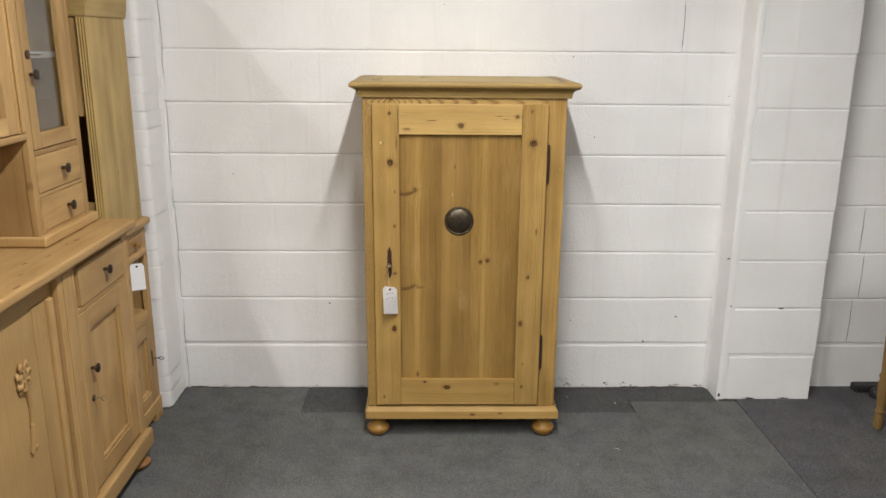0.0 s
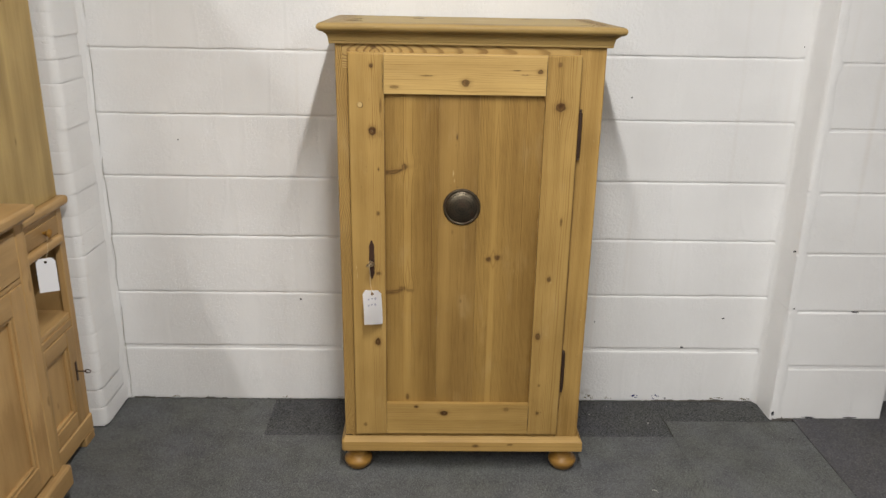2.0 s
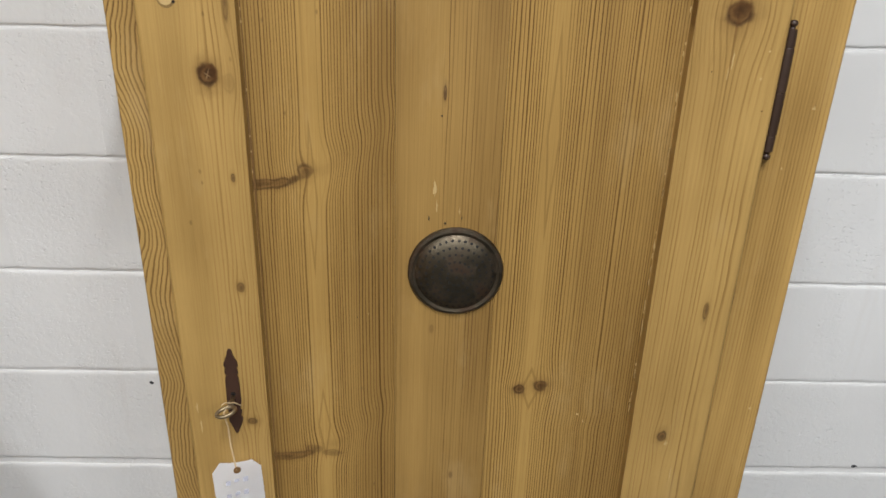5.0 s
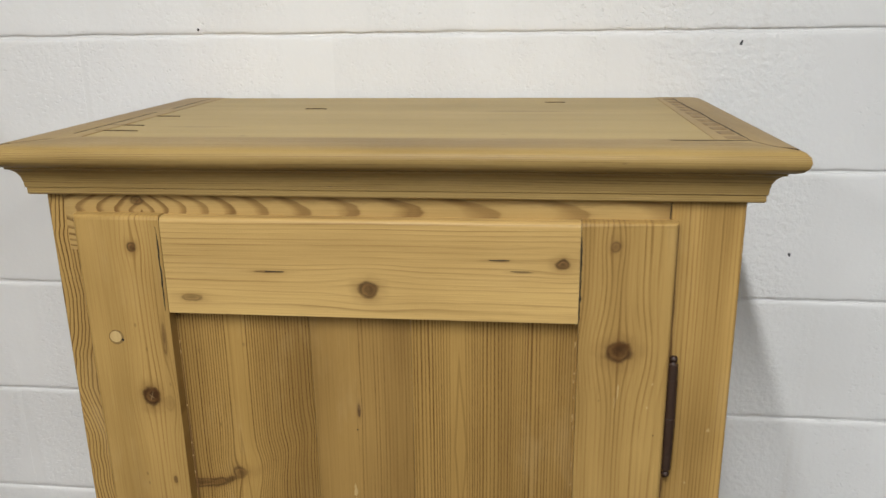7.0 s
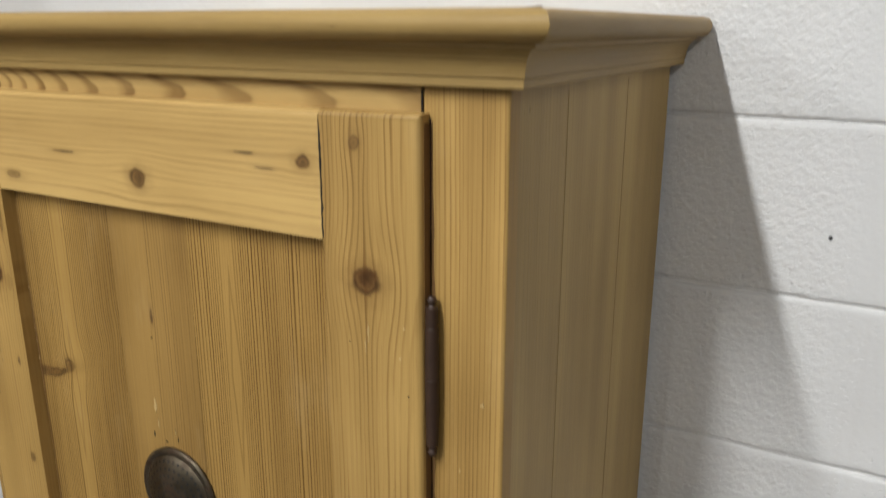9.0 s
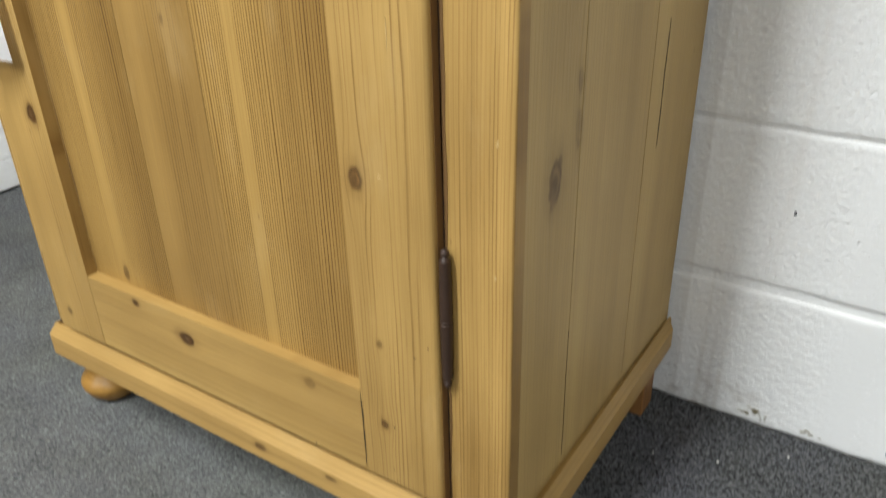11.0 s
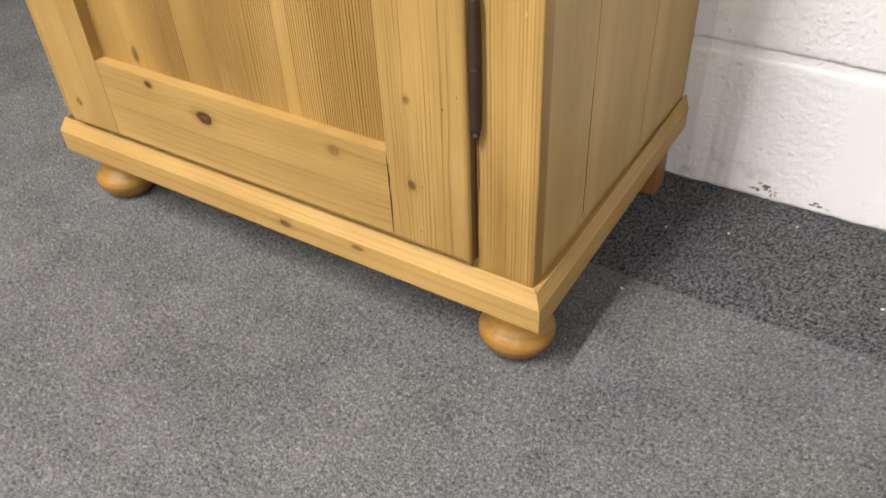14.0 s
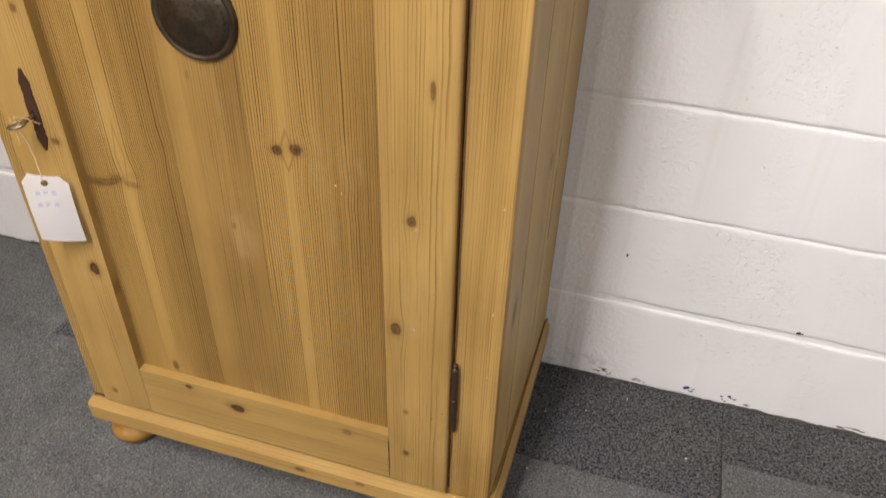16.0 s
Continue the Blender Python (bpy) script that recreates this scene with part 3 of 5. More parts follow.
def thing(name, at, label, category, group="", kind=""):
    ob = new(name)
    ob.location = at
    ob.empty_display_size = 0.1
    return tagged(ob, label, category, group, kind)


def base_of(ob):
    at = Vector((0, 0, 0))
    while ob is not None:
        at += ob.location
        ob = ob.parent
    return at


def part(name, bm, material, parent=None, label="", angle=40):
    """Links a bmesh, whose points are in world metres, as one mesh object under parent."""
    if parent is not None and "pine_cupboard" in (parent.name, parent.parent.name if parent.parent else ""):
        for v in bm.verts:
            v.co.x -= LEAN * (v.co.z - 0.76)
    if parent is not None:
        bmesh.ops.translate(bm, vec=-base_of(parent), verts=bm.verts)
    bmesh.ops.recalc_face_normals(bm, faces=bm.faces)
    me = bpy.data.meshes.new(name)
    bm.to_mesh(me)
    bm.free()
    smooth(me, angle)
    me.materials.append(material)
    ob = new(name, me)
    ob.parent = parent
    return tagged(ob, label)


def box(x0, x1, y0, y1, z0, z1, bevel=0.0, segments=2):
    bm = bmesh.new()
    bmesh.ops.create_cube(bm, size=1.0)
    for v in bm.verts:
        v.co = Vector((x0 if v.co.x < 0 else x1, y0 if v.co.y < 0 else y1, z0 if v.co.z < 0 else z1))
    if bevel:
        bmesh.ops.bevel(bm, geom=bm.edges[:] , offset=bevel, segments=segments, profile=0.5, affect="EDGES", clamp_overlap=True)
    return bm


def merge(*many):
    out = bmesh.new()
    for bm in many:
        me = bpy.data.meshes.new("tmp")
        bm.to_mesh(me)
        bm.free()
        out.from_mesh(me)
        bpy.data.meshes.remove(me)
    return out


def lathe(profile, cx, cy, cz, axis="z", steps=32):
    """Turns (radius, height) rows about an axis through the point."""
    bm = bmesh.new()
    rings = []
    for r, h in profile:
        row = []
        for i in range(steps):
            a = 2 * math.pi * i / steps
            p, q = r * math.cos(a), r * math.sin(a)
            co = {"z": (p, q, h), "y": (p, h, q), "x": (h, p, q)}[axis]
            row.append(bm.verts.new((cx + co[0], cy + co[1], cz + co[2])))
        rings.append(row)
    for a, b in zip(rings, rings[1:]):
        for i in range(steps):
            j = (i + 1) % steps
            bm.faces.new((a[i], a[j], b[j], b[i]))
    bm.faces.new(rings[0])
    bm.faces.new(rings[-1])
    return bm


def sweep(profile, path):
    """A moulding: profile rows of (outward, height), carried along rows of (x, y, outward x, outward y) with mitred corners."""
    bm = bmesh.new()
    rows = []
    for x, y, ox, oy in path:
        rows.append([bm.verts.new((x + ox * o, y + oy * o, h)) for o, h in profile])
    k = len(profile)
    for a, b in zip(rows, rows[1:]):
        for i in range(k):
            j = (i + 1) % k
            bm.faces.new((a[i], a[j], b[j], b[i]))
    bm.faces.new(rows[0])
    bm.faces.new(rows[-1])
    return bm


def plate(outline, y0, y1, bevel=0.0):
    """An outline of (x, z) rows, given a thickness along y."""
    bm = bmesh.new()
    vs = [bm.verts.new((x, y0, z)) for x, z in outline]
    f = bm.faces.new(vs)
    ext = bmesh.ops.extrude_face_region(bm, geom=[f])
    bmesh.ops.translate(bm, vec=(0, y1 - y0, 0), verts=[g for g in ext["geom"] if isinstance(g, bmesh.types.BMVert)])
    if bevel:
        rim = [e for e in bm.edges if all(abs(v.co.y - y0) < 1e-6 for v in e.verts)]
        bmesh.ops.bevel(bm, geom=rim, offset=bevel, segments=2, profile=0.5, affect="EDGES")
    return bm


def rod(points, radius, steps=8):
    """A round rod or cord through points."""
    bm = bmesh.new()
    rows = []
    pts = [Vector(p) for p in points]
    for i, p in enumerate(pts):
        d = (pts[min(i + 1, len(pts) - 1)] - pts[max(i - 1, 0)]).normalized()
        side = d.orthogonal().normalized() if i == 0 else (side - d * side.dot(d)).normalized()
        up = d.cross(side)
        rows.append([bm.verts.new(p + radius * (math.cos(a) * side + math.sin(a) * up)) for a in (2 * math.pi * k / steps for k in range(steps))])
    for a, b in zip(rows, rows[1:]):
        for i in range(steps):
            j = (i + 1) % steps
            bm.faces.new((a[i], a[j], b[j], b[i]))
    bm.faces.new(rows[0])
    bm.faces.new(rows[-1])
    return bm


def split_line(points, level, wide, seed, place=lambda a, b, h: (a, b, h)):
    """A crack: a wavering, tapering ribbon a hair proud of a surface. points: rows in the surface; place turns (a, b, height) into (x, y, z)."""
    rnd = random.Random(seed)
    bm = bmesh.new()
    pts = [Vector(p) for p in points]
    fine = []
    for a, b in zip(pts, pts[1:]):
        fine += [a.lerp(b, k / 9) for k in range(9)]
    fine.append(pts[-1])
    rows = []
    n = len(fine) - 1
    for i, p in enumerate(fine):
        d = (fine[min(i + 1, n)] - fine[max(i - 1, 0)]).normalized()
        side = Vector((-d.y, d.x))
        w = wide * 0.5 * rnd.uniform(0.35, 1.0) * min(1.0, 0.25 + 5.0 * min(i, n - i) / n)
        p = p + side * rnd.uniform(-0.22, 0.22) * wide
        q = [(p - side * w, -0.001), (p - side * w, 0.0003), (p + side * w, 0.0003), (p + side * w, -0.001)]
        rows.append([bm.verts.new(place(v.x, v.y, level + h)) for v, h in q])
    for a, b in zip(rows, rows[1:]):
        for i in range(4):
            j = (i + 1) % 4
            bm.faces.new((a[i], a[j], b[j], b[i]))
    bm.faces.new(rows[0])
    bm.faces.new(rows[-1])
    return bm


def blob(x, y, z, rx, rz, seed, thick=0.0006, facing="y"):
    """A small flake with a ragged outline that lies on a wall or floor."""
    rnd = random.Random(seed)
    bm = bmesh.new()
    rim, top = [], []
    sides = 17
    for i in range(sides):
        a = 2 * math.pi * i / sides
        k = rnd.uniform(0.4, 1.15)
        p, q = rx * k * math.cos(a), rz * k * math.sin(a)
        if facing == "y":
            rim.append(bm.verts.new((x + p, y + 0.001, z + q)))
            top.append(bm.verts.new((x + p * 0.8, y - thick, z + q * 0.8)))
        else:
            rim.append(bm.verts.new((x + p, y + q, z - 0.001)))
            top.append(bm.verts.new((x + p * 0.8, y + q * 0.8, z + thick)))
    bm.faces.new(rim)
    bm.faces.new(top)
    for i in range(sides):
        j = (i + 1) % sides
        bm.faces.new((rim[i], rim[j], top[j], top[i]))
    return bm


# ---- the room ----
WALL_Y, FLOOR, CEIL = 3.417, 0.0, 2.95
COURSE, BLOCK = 0.2217, 0.443
WEST, EAST, SOUTH = -1.95, 4.2, -5.0


def structure(name, bm, material, label):
    return tagged(part(name, bm, material), label, "", "", "structure")


floor = structure("floor", box(WEST - 0.2, EAST + 0.2, SOUTH - 0.2, WALL_Y + 0.3, -0.2, -0.016), gap_black, "dark concrete floor under grey carpet tiles")
ceiling = structure("ceiling", box(WEST - 0.2, EAST + 0.2, SOUTH - 0.2, WALL_Y + 0.3, CEIL, CEIL + 0.2), plain_white, "white painted ceiling of the showroom")
# west, east and south walls are added, unseen, and grey to deepen the shadows
wall_west = structure("wall_west", box(WEST - 0.2, WEST, SOUTH, WALL_Y, -0.016, CEIL), unseen_grey, "unseen plain grey wall behind the dressers, added to close the room")
wall_east = structure("wall_east", box(EAST, EAST + 0.2, SOUTH, WALL_Y, -0.016, CEIL), unseen_grey, "unseen plain grey wall, added to close the room")
wall_south = structure("wall_south", box(WEST - 0.2, EAST + 0.2, SOUTH - 0.2, SOUTH, -0.016, CEIL), unseen_grey, "unseen plain grey wall, added to close the room")
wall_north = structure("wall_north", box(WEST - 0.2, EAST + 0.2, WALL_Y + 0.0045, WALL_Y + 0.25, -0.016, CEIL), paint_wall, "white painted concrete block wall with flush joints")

PIER_X0, PIER_X1, PIER_Y = 1.352, 1.783, 3.279
pier = structure("wall_pier", box(PIER_X0 + 0.005, PIER_X1 - 0.005, PIER_Y + 0.0045, WALL_Y + 0.004, -0.016, CEIL), paint_wall, "white painted block pier standing out from the wall")
BRICK_X, BRICK_Y = -1.135, 3.197
brick_pier = structure("wall_brick_pier", box(-1.58, BRICK_X - 0.012, BRICK_Y + 0.012, WALL_Y + 0.004, -0.016, CEIL), paint_brick, "white painted brick pier in the corner")

def paint_skin():
    """Layers of paint that fill the corner between wall and pier and round off the arris, so that no joint shows there."""
    r = random.Random(14)
    bm = bmesh.new()
    rows = []
    for i in range(74):
        z = -0.010 + (CEIL + 0.008) * i / 73
        out, turn = 0.024 + r.uniform(-0.005, 0.005), 0.028 + r.uniform(-0.006, 0.006)
        notch = 0.002 if abs((z % COURSE) - COURSE / 2) > COURSE / 2 - 0.012 else 0.0
        line = [(PIER_X0 - out, WALL_Y + 0.0015), (PIER_X0 - out * 0.75, WALL_Y - 0.0012), (PIER_X0 - 0.012, WALL_Y - 0.0026), (PIER_X0 - 0.0060, WALL_Y - 0.0075), (PIER_X0 - 0.0035 + notch, WALL_Y - 0.022),
                (PIER_X0 - 0.0030 + notch, WALL_Y - 0.070), (PIER_X0 - 0.0030 + notch, PIER_Y + 0.020), (PIER_X0 - 0.0008 + notch, PIER_Y + 0.0065), (PIER_X0 + 0.0060, PIER_Y - 0.0005 + notch * 0.7),
                (PIER_X0 + turn, PIER_Y - 0.0018), (PIER_X0 + turn * 1.35, PIER_Y + 0.003)]
        rows.append([bm.verts.new((x, y, z)) for x, y in line])
    for a, b in zip(rows, rows[1:]):
        for k in range(len(a) - 1):
            bm.faces.new((a[k], a[k + 1], b[k + 1], b[k]))
    return bm


part("paint_skin", paint_skin(), paint_wall, pier, "thick layers of white paint in the corner", 60)

# carpet tiles
for (x0, x1, y0, y1, mat_c, words) in [
        (WEST, 0.9395, SOUTH, 3.145, carpet_felt, "grey felt carpet tile"),
        (0.9405, 1.4335, SOUTH, 3.252, carpet_felt, "grey felt carpet tile"),
        (1.4365, EAST, SOUTH, WALL_Y + 0.003, carpet_old, "darker worn felt carpet tile"),
        (WEST, -0.5550, 3.1455, WALL_Y + 0.003, carpet_felt, "grey felt carpet tile"),
        (-0.5550, 0.9395, 3.1455, WALL_Y + 0.003, carpet_cord, "darker loop carpet strip"),
        (0.9405, 1.4335, 3.2525, WALL_Y + 0.003, carpet_cord, "darker loop carpet strip")]:
    tagged(part("carpet_tile", box(x0, x1, y0, y1, -0.0165, -0.008 if y0 > 3.0 else 0.0), mat_c, floor), words)


def fluorescent(x, y):
    t = thing("fluorescent_light", (x, y, CEIL), "white ceiling batten with a lit fluorescent tube", "ceiling light", "ceiling battens")
    part("batten", box(x - 0.05, x + 0.05, y - 0.78, y + 0.78, TUBE_Z + 0.02, CEIL, 0.006), lamp_white, t)
    part("tube", lathe([(0.0125, -0.74), (0.013, -0.73), (0.013, 0.73), (0.0125, 0.74)], x, y, TUBE_Z - 0.01, "y", 12), tube_glow, t, "glowing white tube")
    for s in (-0.75, 0.75):
        part("end_cap", box(x - 0.02, x + 0.02, y + s - 0.012, y + s + 0.012, TUBE_Z - 0.03, TUBE_Z + 0.02, 0.004), lamp_white, t)


for tx, ty, tw in TUBES:
    fluorescent(tx, ty)

# ---- the cupboard ----
CX = 0.149
X0, X1, YF, YB = -0.234, 0.5300, 2.926, 3.402
ZB, ZT = 0.143, 1.396
DX0, DX1, DZ0, DZ1, DY = -0.199, 0.461, 0.152, 1.371, 2.910
PX0, PX1, PZ0, PZ1 = -0.098, 0.3625, 0.266, 1.258

cupboard = thing("pine_cupboard", (CX, 3.16, 0), "stripped pine single-door cupboard with moulded cornice and bun feet", "cupboard")
flare = box(X1 - 0.02, X1, YF + 0.001, YB, ZB - 0.03, ZT, 0.0015)
for v in flare.verts:
    v.co.x += 0.006 * (v.co.y - YF) / (YB - YF)  # the back is a little wider than the front
part("side_panel", flare, wood_side, cupboard)
part("side_panel", box(X0, X0 + 0.02, YF + 0.001, YB, ZB - 0.03, ZT, 0.0015), wood_side, cupboard)
part("back_panel", box(X0 + 0.02, X1 - 0.02, YB - 0.012, YB - 0.002, ZB, ZT), wood_sidey, cupboard)
part("bottom_board", box(X0 + 0.02, X1 - 0.02, YF + 0.02, YB - 0.013, ZB - 0.01, ZB + 0.012), wood_flat, cupboard)
part("front_stile", box(X0 - 0.0005, -0.150, YF, YF + 0.022, ZB - 0.03, ZT, 0.003), wood_front_l, cupboard)
part("front_stile", box(0.4545, X1 + 0.0005, YF, YF + 0.022, ZB - 0.03, ZT, 0.003), wood_front_r, cupboard)
part("frieze_rail", box(-0.2140, 0.4535, YF - 0.0008, YF + 0.024, DZ1 - 0.045, ZT, 0.0005), wood_frieze, cupboard)
part("lower_rail", box(-0.1495, 0.4535, YF + 0.0005, YF + 0.022, ZB - 0.03, DZ0 + 0.04, 0.001), wood_plinth_x, cupboard)

# cornice: a nosing over a cove and a fillet
COR = [(-0.03, 1.3925), (0.0140, 1.3925), (0.0152, 1.3940), (0.0152, 1.4000), (0.0166, 1.4012), (0.0170, 1.4068), (0.0184, 1.4130), (0.0212, 1.4182), (0.0250, 1.4216),
       (0.0290, 1.4230), (0.0290, 1.4252), (0.0335, 1.4260), (0.0398, 1.4284), (0.0442, 1.4330), (0.0455, 1.4385), (0.0442, 1.4438), (0.0400, 1.4478), (0.0330, 1.4497), (0.0200, 1.4504), (0.0100, 1.4504), (-0.03, 1.4504)]
side_f = 2.931
part("cornice", sweep(COR, [(X0, side_f, -1, -1), (X1, side_f, 1, -1)]), wood_x, cupboard, angle=25)
part("cornice_return", sweep(COR, [(X1, side_f, 1, -1), (X1 + 0.006, YB + 0.006, 1, 0)]), wood_y, cupboard, angle=25)
part("cornice_return", sweep(COR, [(X0 - 0.003, YB + 0.006, -1, 0), (X0, side_f, -1, -1)]), wood_y, cupboard, angle=25)
TX0, TX1, TYF = X0 - 0.012, X1 + 0.003, side_f + 0.008  # the boards lie just under the moulding
part("top_board", box(TX0 + 0.022, TX1 - 0.0205, TYF, YB + 0.006, 1.428, 1.4497, 0.0005), wood_top, cupboard)
part("top_clamp", box(TX1 - 0.0200, TX1 - 0.0005, TYF + 0.002, YB + 0.006, 1.428, 1.4495, 0.0005), wood_y, cupboard)
part("top_clamp", box(TX0 + 0.001, TX0 + 0.0215, TYF + 0.002, YB + 0.006, 1.428, 1.4495, 0.0005), wood_y, cupboard)
part("top_lining", box(X0 + 0.006, X1 - 0.006, YF + 0.026, YB, 1.395, 1.4275), wood_top, cupboard)
part("top_slit", split_line([(0.452, TYF + 0.012), (0.480, TYF + 0.011), (0.505, TYF + 0.0125), (TX1 + 0.001, TYF + 0.011)], 1.4505, 0.0024, 31), gap_black, cupboard)
part("top_slit", split_line([(TX1 + 0.001, TYF + 0.010), (TX1 + 0.0002, 3.02), (TX1 - 0.0016, 3.12), (TX1 - 0.0004, 3.20), (TX1 - 0.0034, 3.26), (TX1 - 0.0030, YB)], 1.4505, 0.0020, 32), gap_black, cupboard)
part("top_slit", split_line([(TX0 + 0.020, TYF + 0.045), (TX0 + 0.0205, 3.05), (TX0 + 0.019, 3.20)], 1.4505, 0.0018, 33), gap_black, cupboard)
part("top_slit", split_line([(TX0 + 0.024, 3.24), (TX0 + 0.0215, 3.31), (TX0 + 0.0225, YB - 0.01)], 1.4505, 0.0016, 34), gap_black, cupboard)
for sx0, sx1, sy, sd in ((TX0 + 0.03, TX0 + 0.085, 3.012, 35), (TX0 + 0.026, TX0 + 0.070, 3.060, 36), (TX0 + 0.04, TX0 + 0.075, 3.155, 37), (-0.02, 0.012, 3.245, 38), (0.33, 0.36, 3.335, 39)):
    part("top_crack", split_line([(sx0, sy), ((sx0 + sx1) / 2, sy + 0.0012), (sx1, sy - 0.001)], 1.4504, 0.0011, sd), gap_brown, cupboard, "thin dark crack in the top")
part("mitre_line", split_line([(TX1 + 0.001, TYF + 0.010), (X1 + 0.018, side_f - 0.018), (X1 + 0.035, side_f - 0.034)], 1.4503, 0.0012, 41), gap_brown, cupboard)
part("mitre_line", split_line([(TX0 + 0.020, TYF + 0.012), (X0 - 0.018, side_f - 0.018), (X0 - 0.034, side_f - 0.033)], 1.4503, 0.0012, 42), gap_brown, cupboard)
for i in range(12):
    y = TYF + 0.022 + i * 0.0365
    part("dovetail", box(TX1 - 0.0198, TX1 - 0.0022 - (i % 3) * 0.001, y, y + 0.019 + (i % 2) * 0.003, 1.4486, 1.4507), wood_end, cupboard)

# plinth
PL = [(-0.03, 0.0905), (-0.0008, 0.0905), (0.0010, 0.0925), (0.0010, 0.1232), (0.0006, 0.1250), (-0.0008, 0.1264), (-0.0045, 0.1320), (-0.0088, 0.1382), (-0.0096, 0.1402), (-0.0108, 0.1416), (-0.0124, 0.1418), (-0.0132, 0.1406), (-0.0136, 0.1360), (-0.03, 0.1355)]
QX0, QX1, QY = -0.246, 0.5465, 2.9075
CR = 0.011  # the worn round of the keyhole-side corner
bend = [(QX0 + CR - CR * math.cos(a), QY + CR - CR * math.sin(a), -math.cos(a), -math.sin(a)) for a in (math.pi / 2 * i / 6 for i in range(7))]
PLB = [(max(o, -0.0106), h) for o, h in PL]
part("plinth", merge(sweep(PLB, bend), sweep(PL, [(QX0 + CR, QY, 0, -1), (QX1, QY, 1, -1)])), wood_plinth_x, cupboard, angle=20)
PLR = [(o * 0.62 if -0.02 < o < 0 else o, h) for o, h in PL]
part("plinth_return", sweep(PLR, [(QX1, QY, 1, -1), (QX1, YB - 0.003, 1, 0), (QX1 - 0.003, YB, 0.3, 0)]), wood_plinth_y, cupboard, angle=20)
part("plinth_return", sweep(PL, [(QX0, YB, -1, 0), (QX0, QY + CR, -1, 0)]), wood_plinth_y, cupboard, angle=20)
part("stile_gap", box(X0 + 0.001, X0 + 0.024, YF - 0.0006, YF + 0.004, 0.1400, 0.1432), gap_brown, cupboard)

FOOT = [(0.022, -0.001), (0.0265, 0.0015), (0.0330, 0.006), (0.0395, 0.0135), (0.0445, 0.0225), (0.0466, 0.0290), (0.0466, 0.0335), (0.0442, 0.0385), (0.0400, 0.0430), (0.0345, 0.0480), (0.0300, 0.0535), (0.0278, 0.0600),
        (0.0272, 0.0640), (0.0305, 0.0665), (0.0330, 0.0720), (0.0340, 0.0800), (0.0340, 0.0925)]
for fx in (-0.197, 0.4945):
    part("bun_foot", lathe(FOOT, fx, 2.962, 0.0, "z", 40), wood_foot, cupboard, "amber turned bun foot")
for fx0, fx1 in ((-0.24, -0.19), (0.484, 0.534)):
    part("back_leg", box(fx0, fx1, 3.335, 3.379, 0.0, 0.10, 0.002), wood_leg, cupboard, "square reddish brown back leg")

# the door
door = part("door", box(PX0 - 0.012, PX1 + 0.012, 2.9375, 2.9395, PZ0 - 0.012, PZ1 + 0.012), wood_panel_b, cupboard, "framed pine door, closed")


def framed(x0, x1, z0, z1, soft):
    """A board of the door frame, with the soft edges only where they lie outside."""
    bm = box(x0, x1, DY, DY + 0.0154, z0, z1)
    hit = []
    for e in bm.edges:
        a, b = e.verts
        if all(abs(v.co.y - DY) < 1e-6 for v in e.verts):
            mid = (a.co + b.co) / 2
            if any(abs(mid[k] - p) < 1e-5 for k, p in soft):
                hit.append(e)
    if hit:
        bmesh.ops.bevel(bm, geom=hit, offset=0.006, segments=3, profile=0.5, affect="EDGES")
    return bm


part("stile", framed(DX0, PX0, DZ0, DZ1, [(0, DX0), (2, DZ1), (2, DZ0)]), wood_stile_l, door)
part("stile", framed(PX1, DX1, DZ0, DZ1, [(0, DX1), (2, DZ1), (2, DZ0)]), wood_stile_r, door)
part("rail", framed(PX0 + 0.0008, PX1 - 0.0008, PZ1, DZ1 - 0.001, [(2, DZ1 - 0.001)]), wood_rail_t, door)
part("rail", framed(PX0 + 0.0008, PX1 - 0.0008, DZ0 + 0.001, PZ0, [(2, DZ0 + 0.001)]), wood_rail_b, door)
for bx0, bx1, bmat in ((PX0 - 0.011, 0.0600, wood_panel_a), (0.0603, 0.1770, wood_panel_b), (0.1773, PX1 + 0.011, wood_panel_c)):
    part("panel_board", box(bx0, bx1, 2.9255, 2.9372, PZ0 - 0.011, PZ1 + 0.011, 0.0002), bmat, door, "weathered darker pine panel board")


def pin_hinge(x, y, z0, z1):
    prof = [(0.0012, 0.0), (0.0030, 0.0006), (0.0042, 0.0028), (0.0042, 0.0046), (0.0026, 0.0068), (0.0030, 0.0085), (0.0052, 0.0100), (0.0056, 0.0260), (0.0049, 0.0268), (0.0049, 0.0280), (0.0058, 0.0290)]
    L = z1 - z0
    full = prof + [(0.0062, L / 2 - 0.0008), (0.0052, L / 2)] + [(0.0062, L / 2 + 0.0008)] + [(r, L - h) for r, h in reversed(prof)]
    return lathe(full, x, y, z0, "z", 14)


for hz0, hz1 in ((1.072, 1.221), (0.308, 0.457)):
    part("hinge", pin_hinge(0.4665, 2.9185, hz0, hz1), dark_iron, door, "dark iron pin hinge")
    part("hinge_leaf", box(0.4615, 0.4645, 2.9180, 2.9258, hz0 + 0.028, hz1 - 0.028), dark_iron, door)

# dark gaps round the door
part("door_gap", box(DX1 + 0.0002, DX1 + 0.0014, YF - 0.0006, YF + 0.004, DZ0, DZ1 - 0.004), gap_brown, cupboard)
# thin brown strip laid over the hinge-side edge of the door
part("door_edge", box(DX1 - 0.001, DX1 + 0.0004, DY + 0.0062, YF - 0.0008, DZ0 + 0.001, DZ1 - 0.007), gap_amber, door, "brown edge of the door")
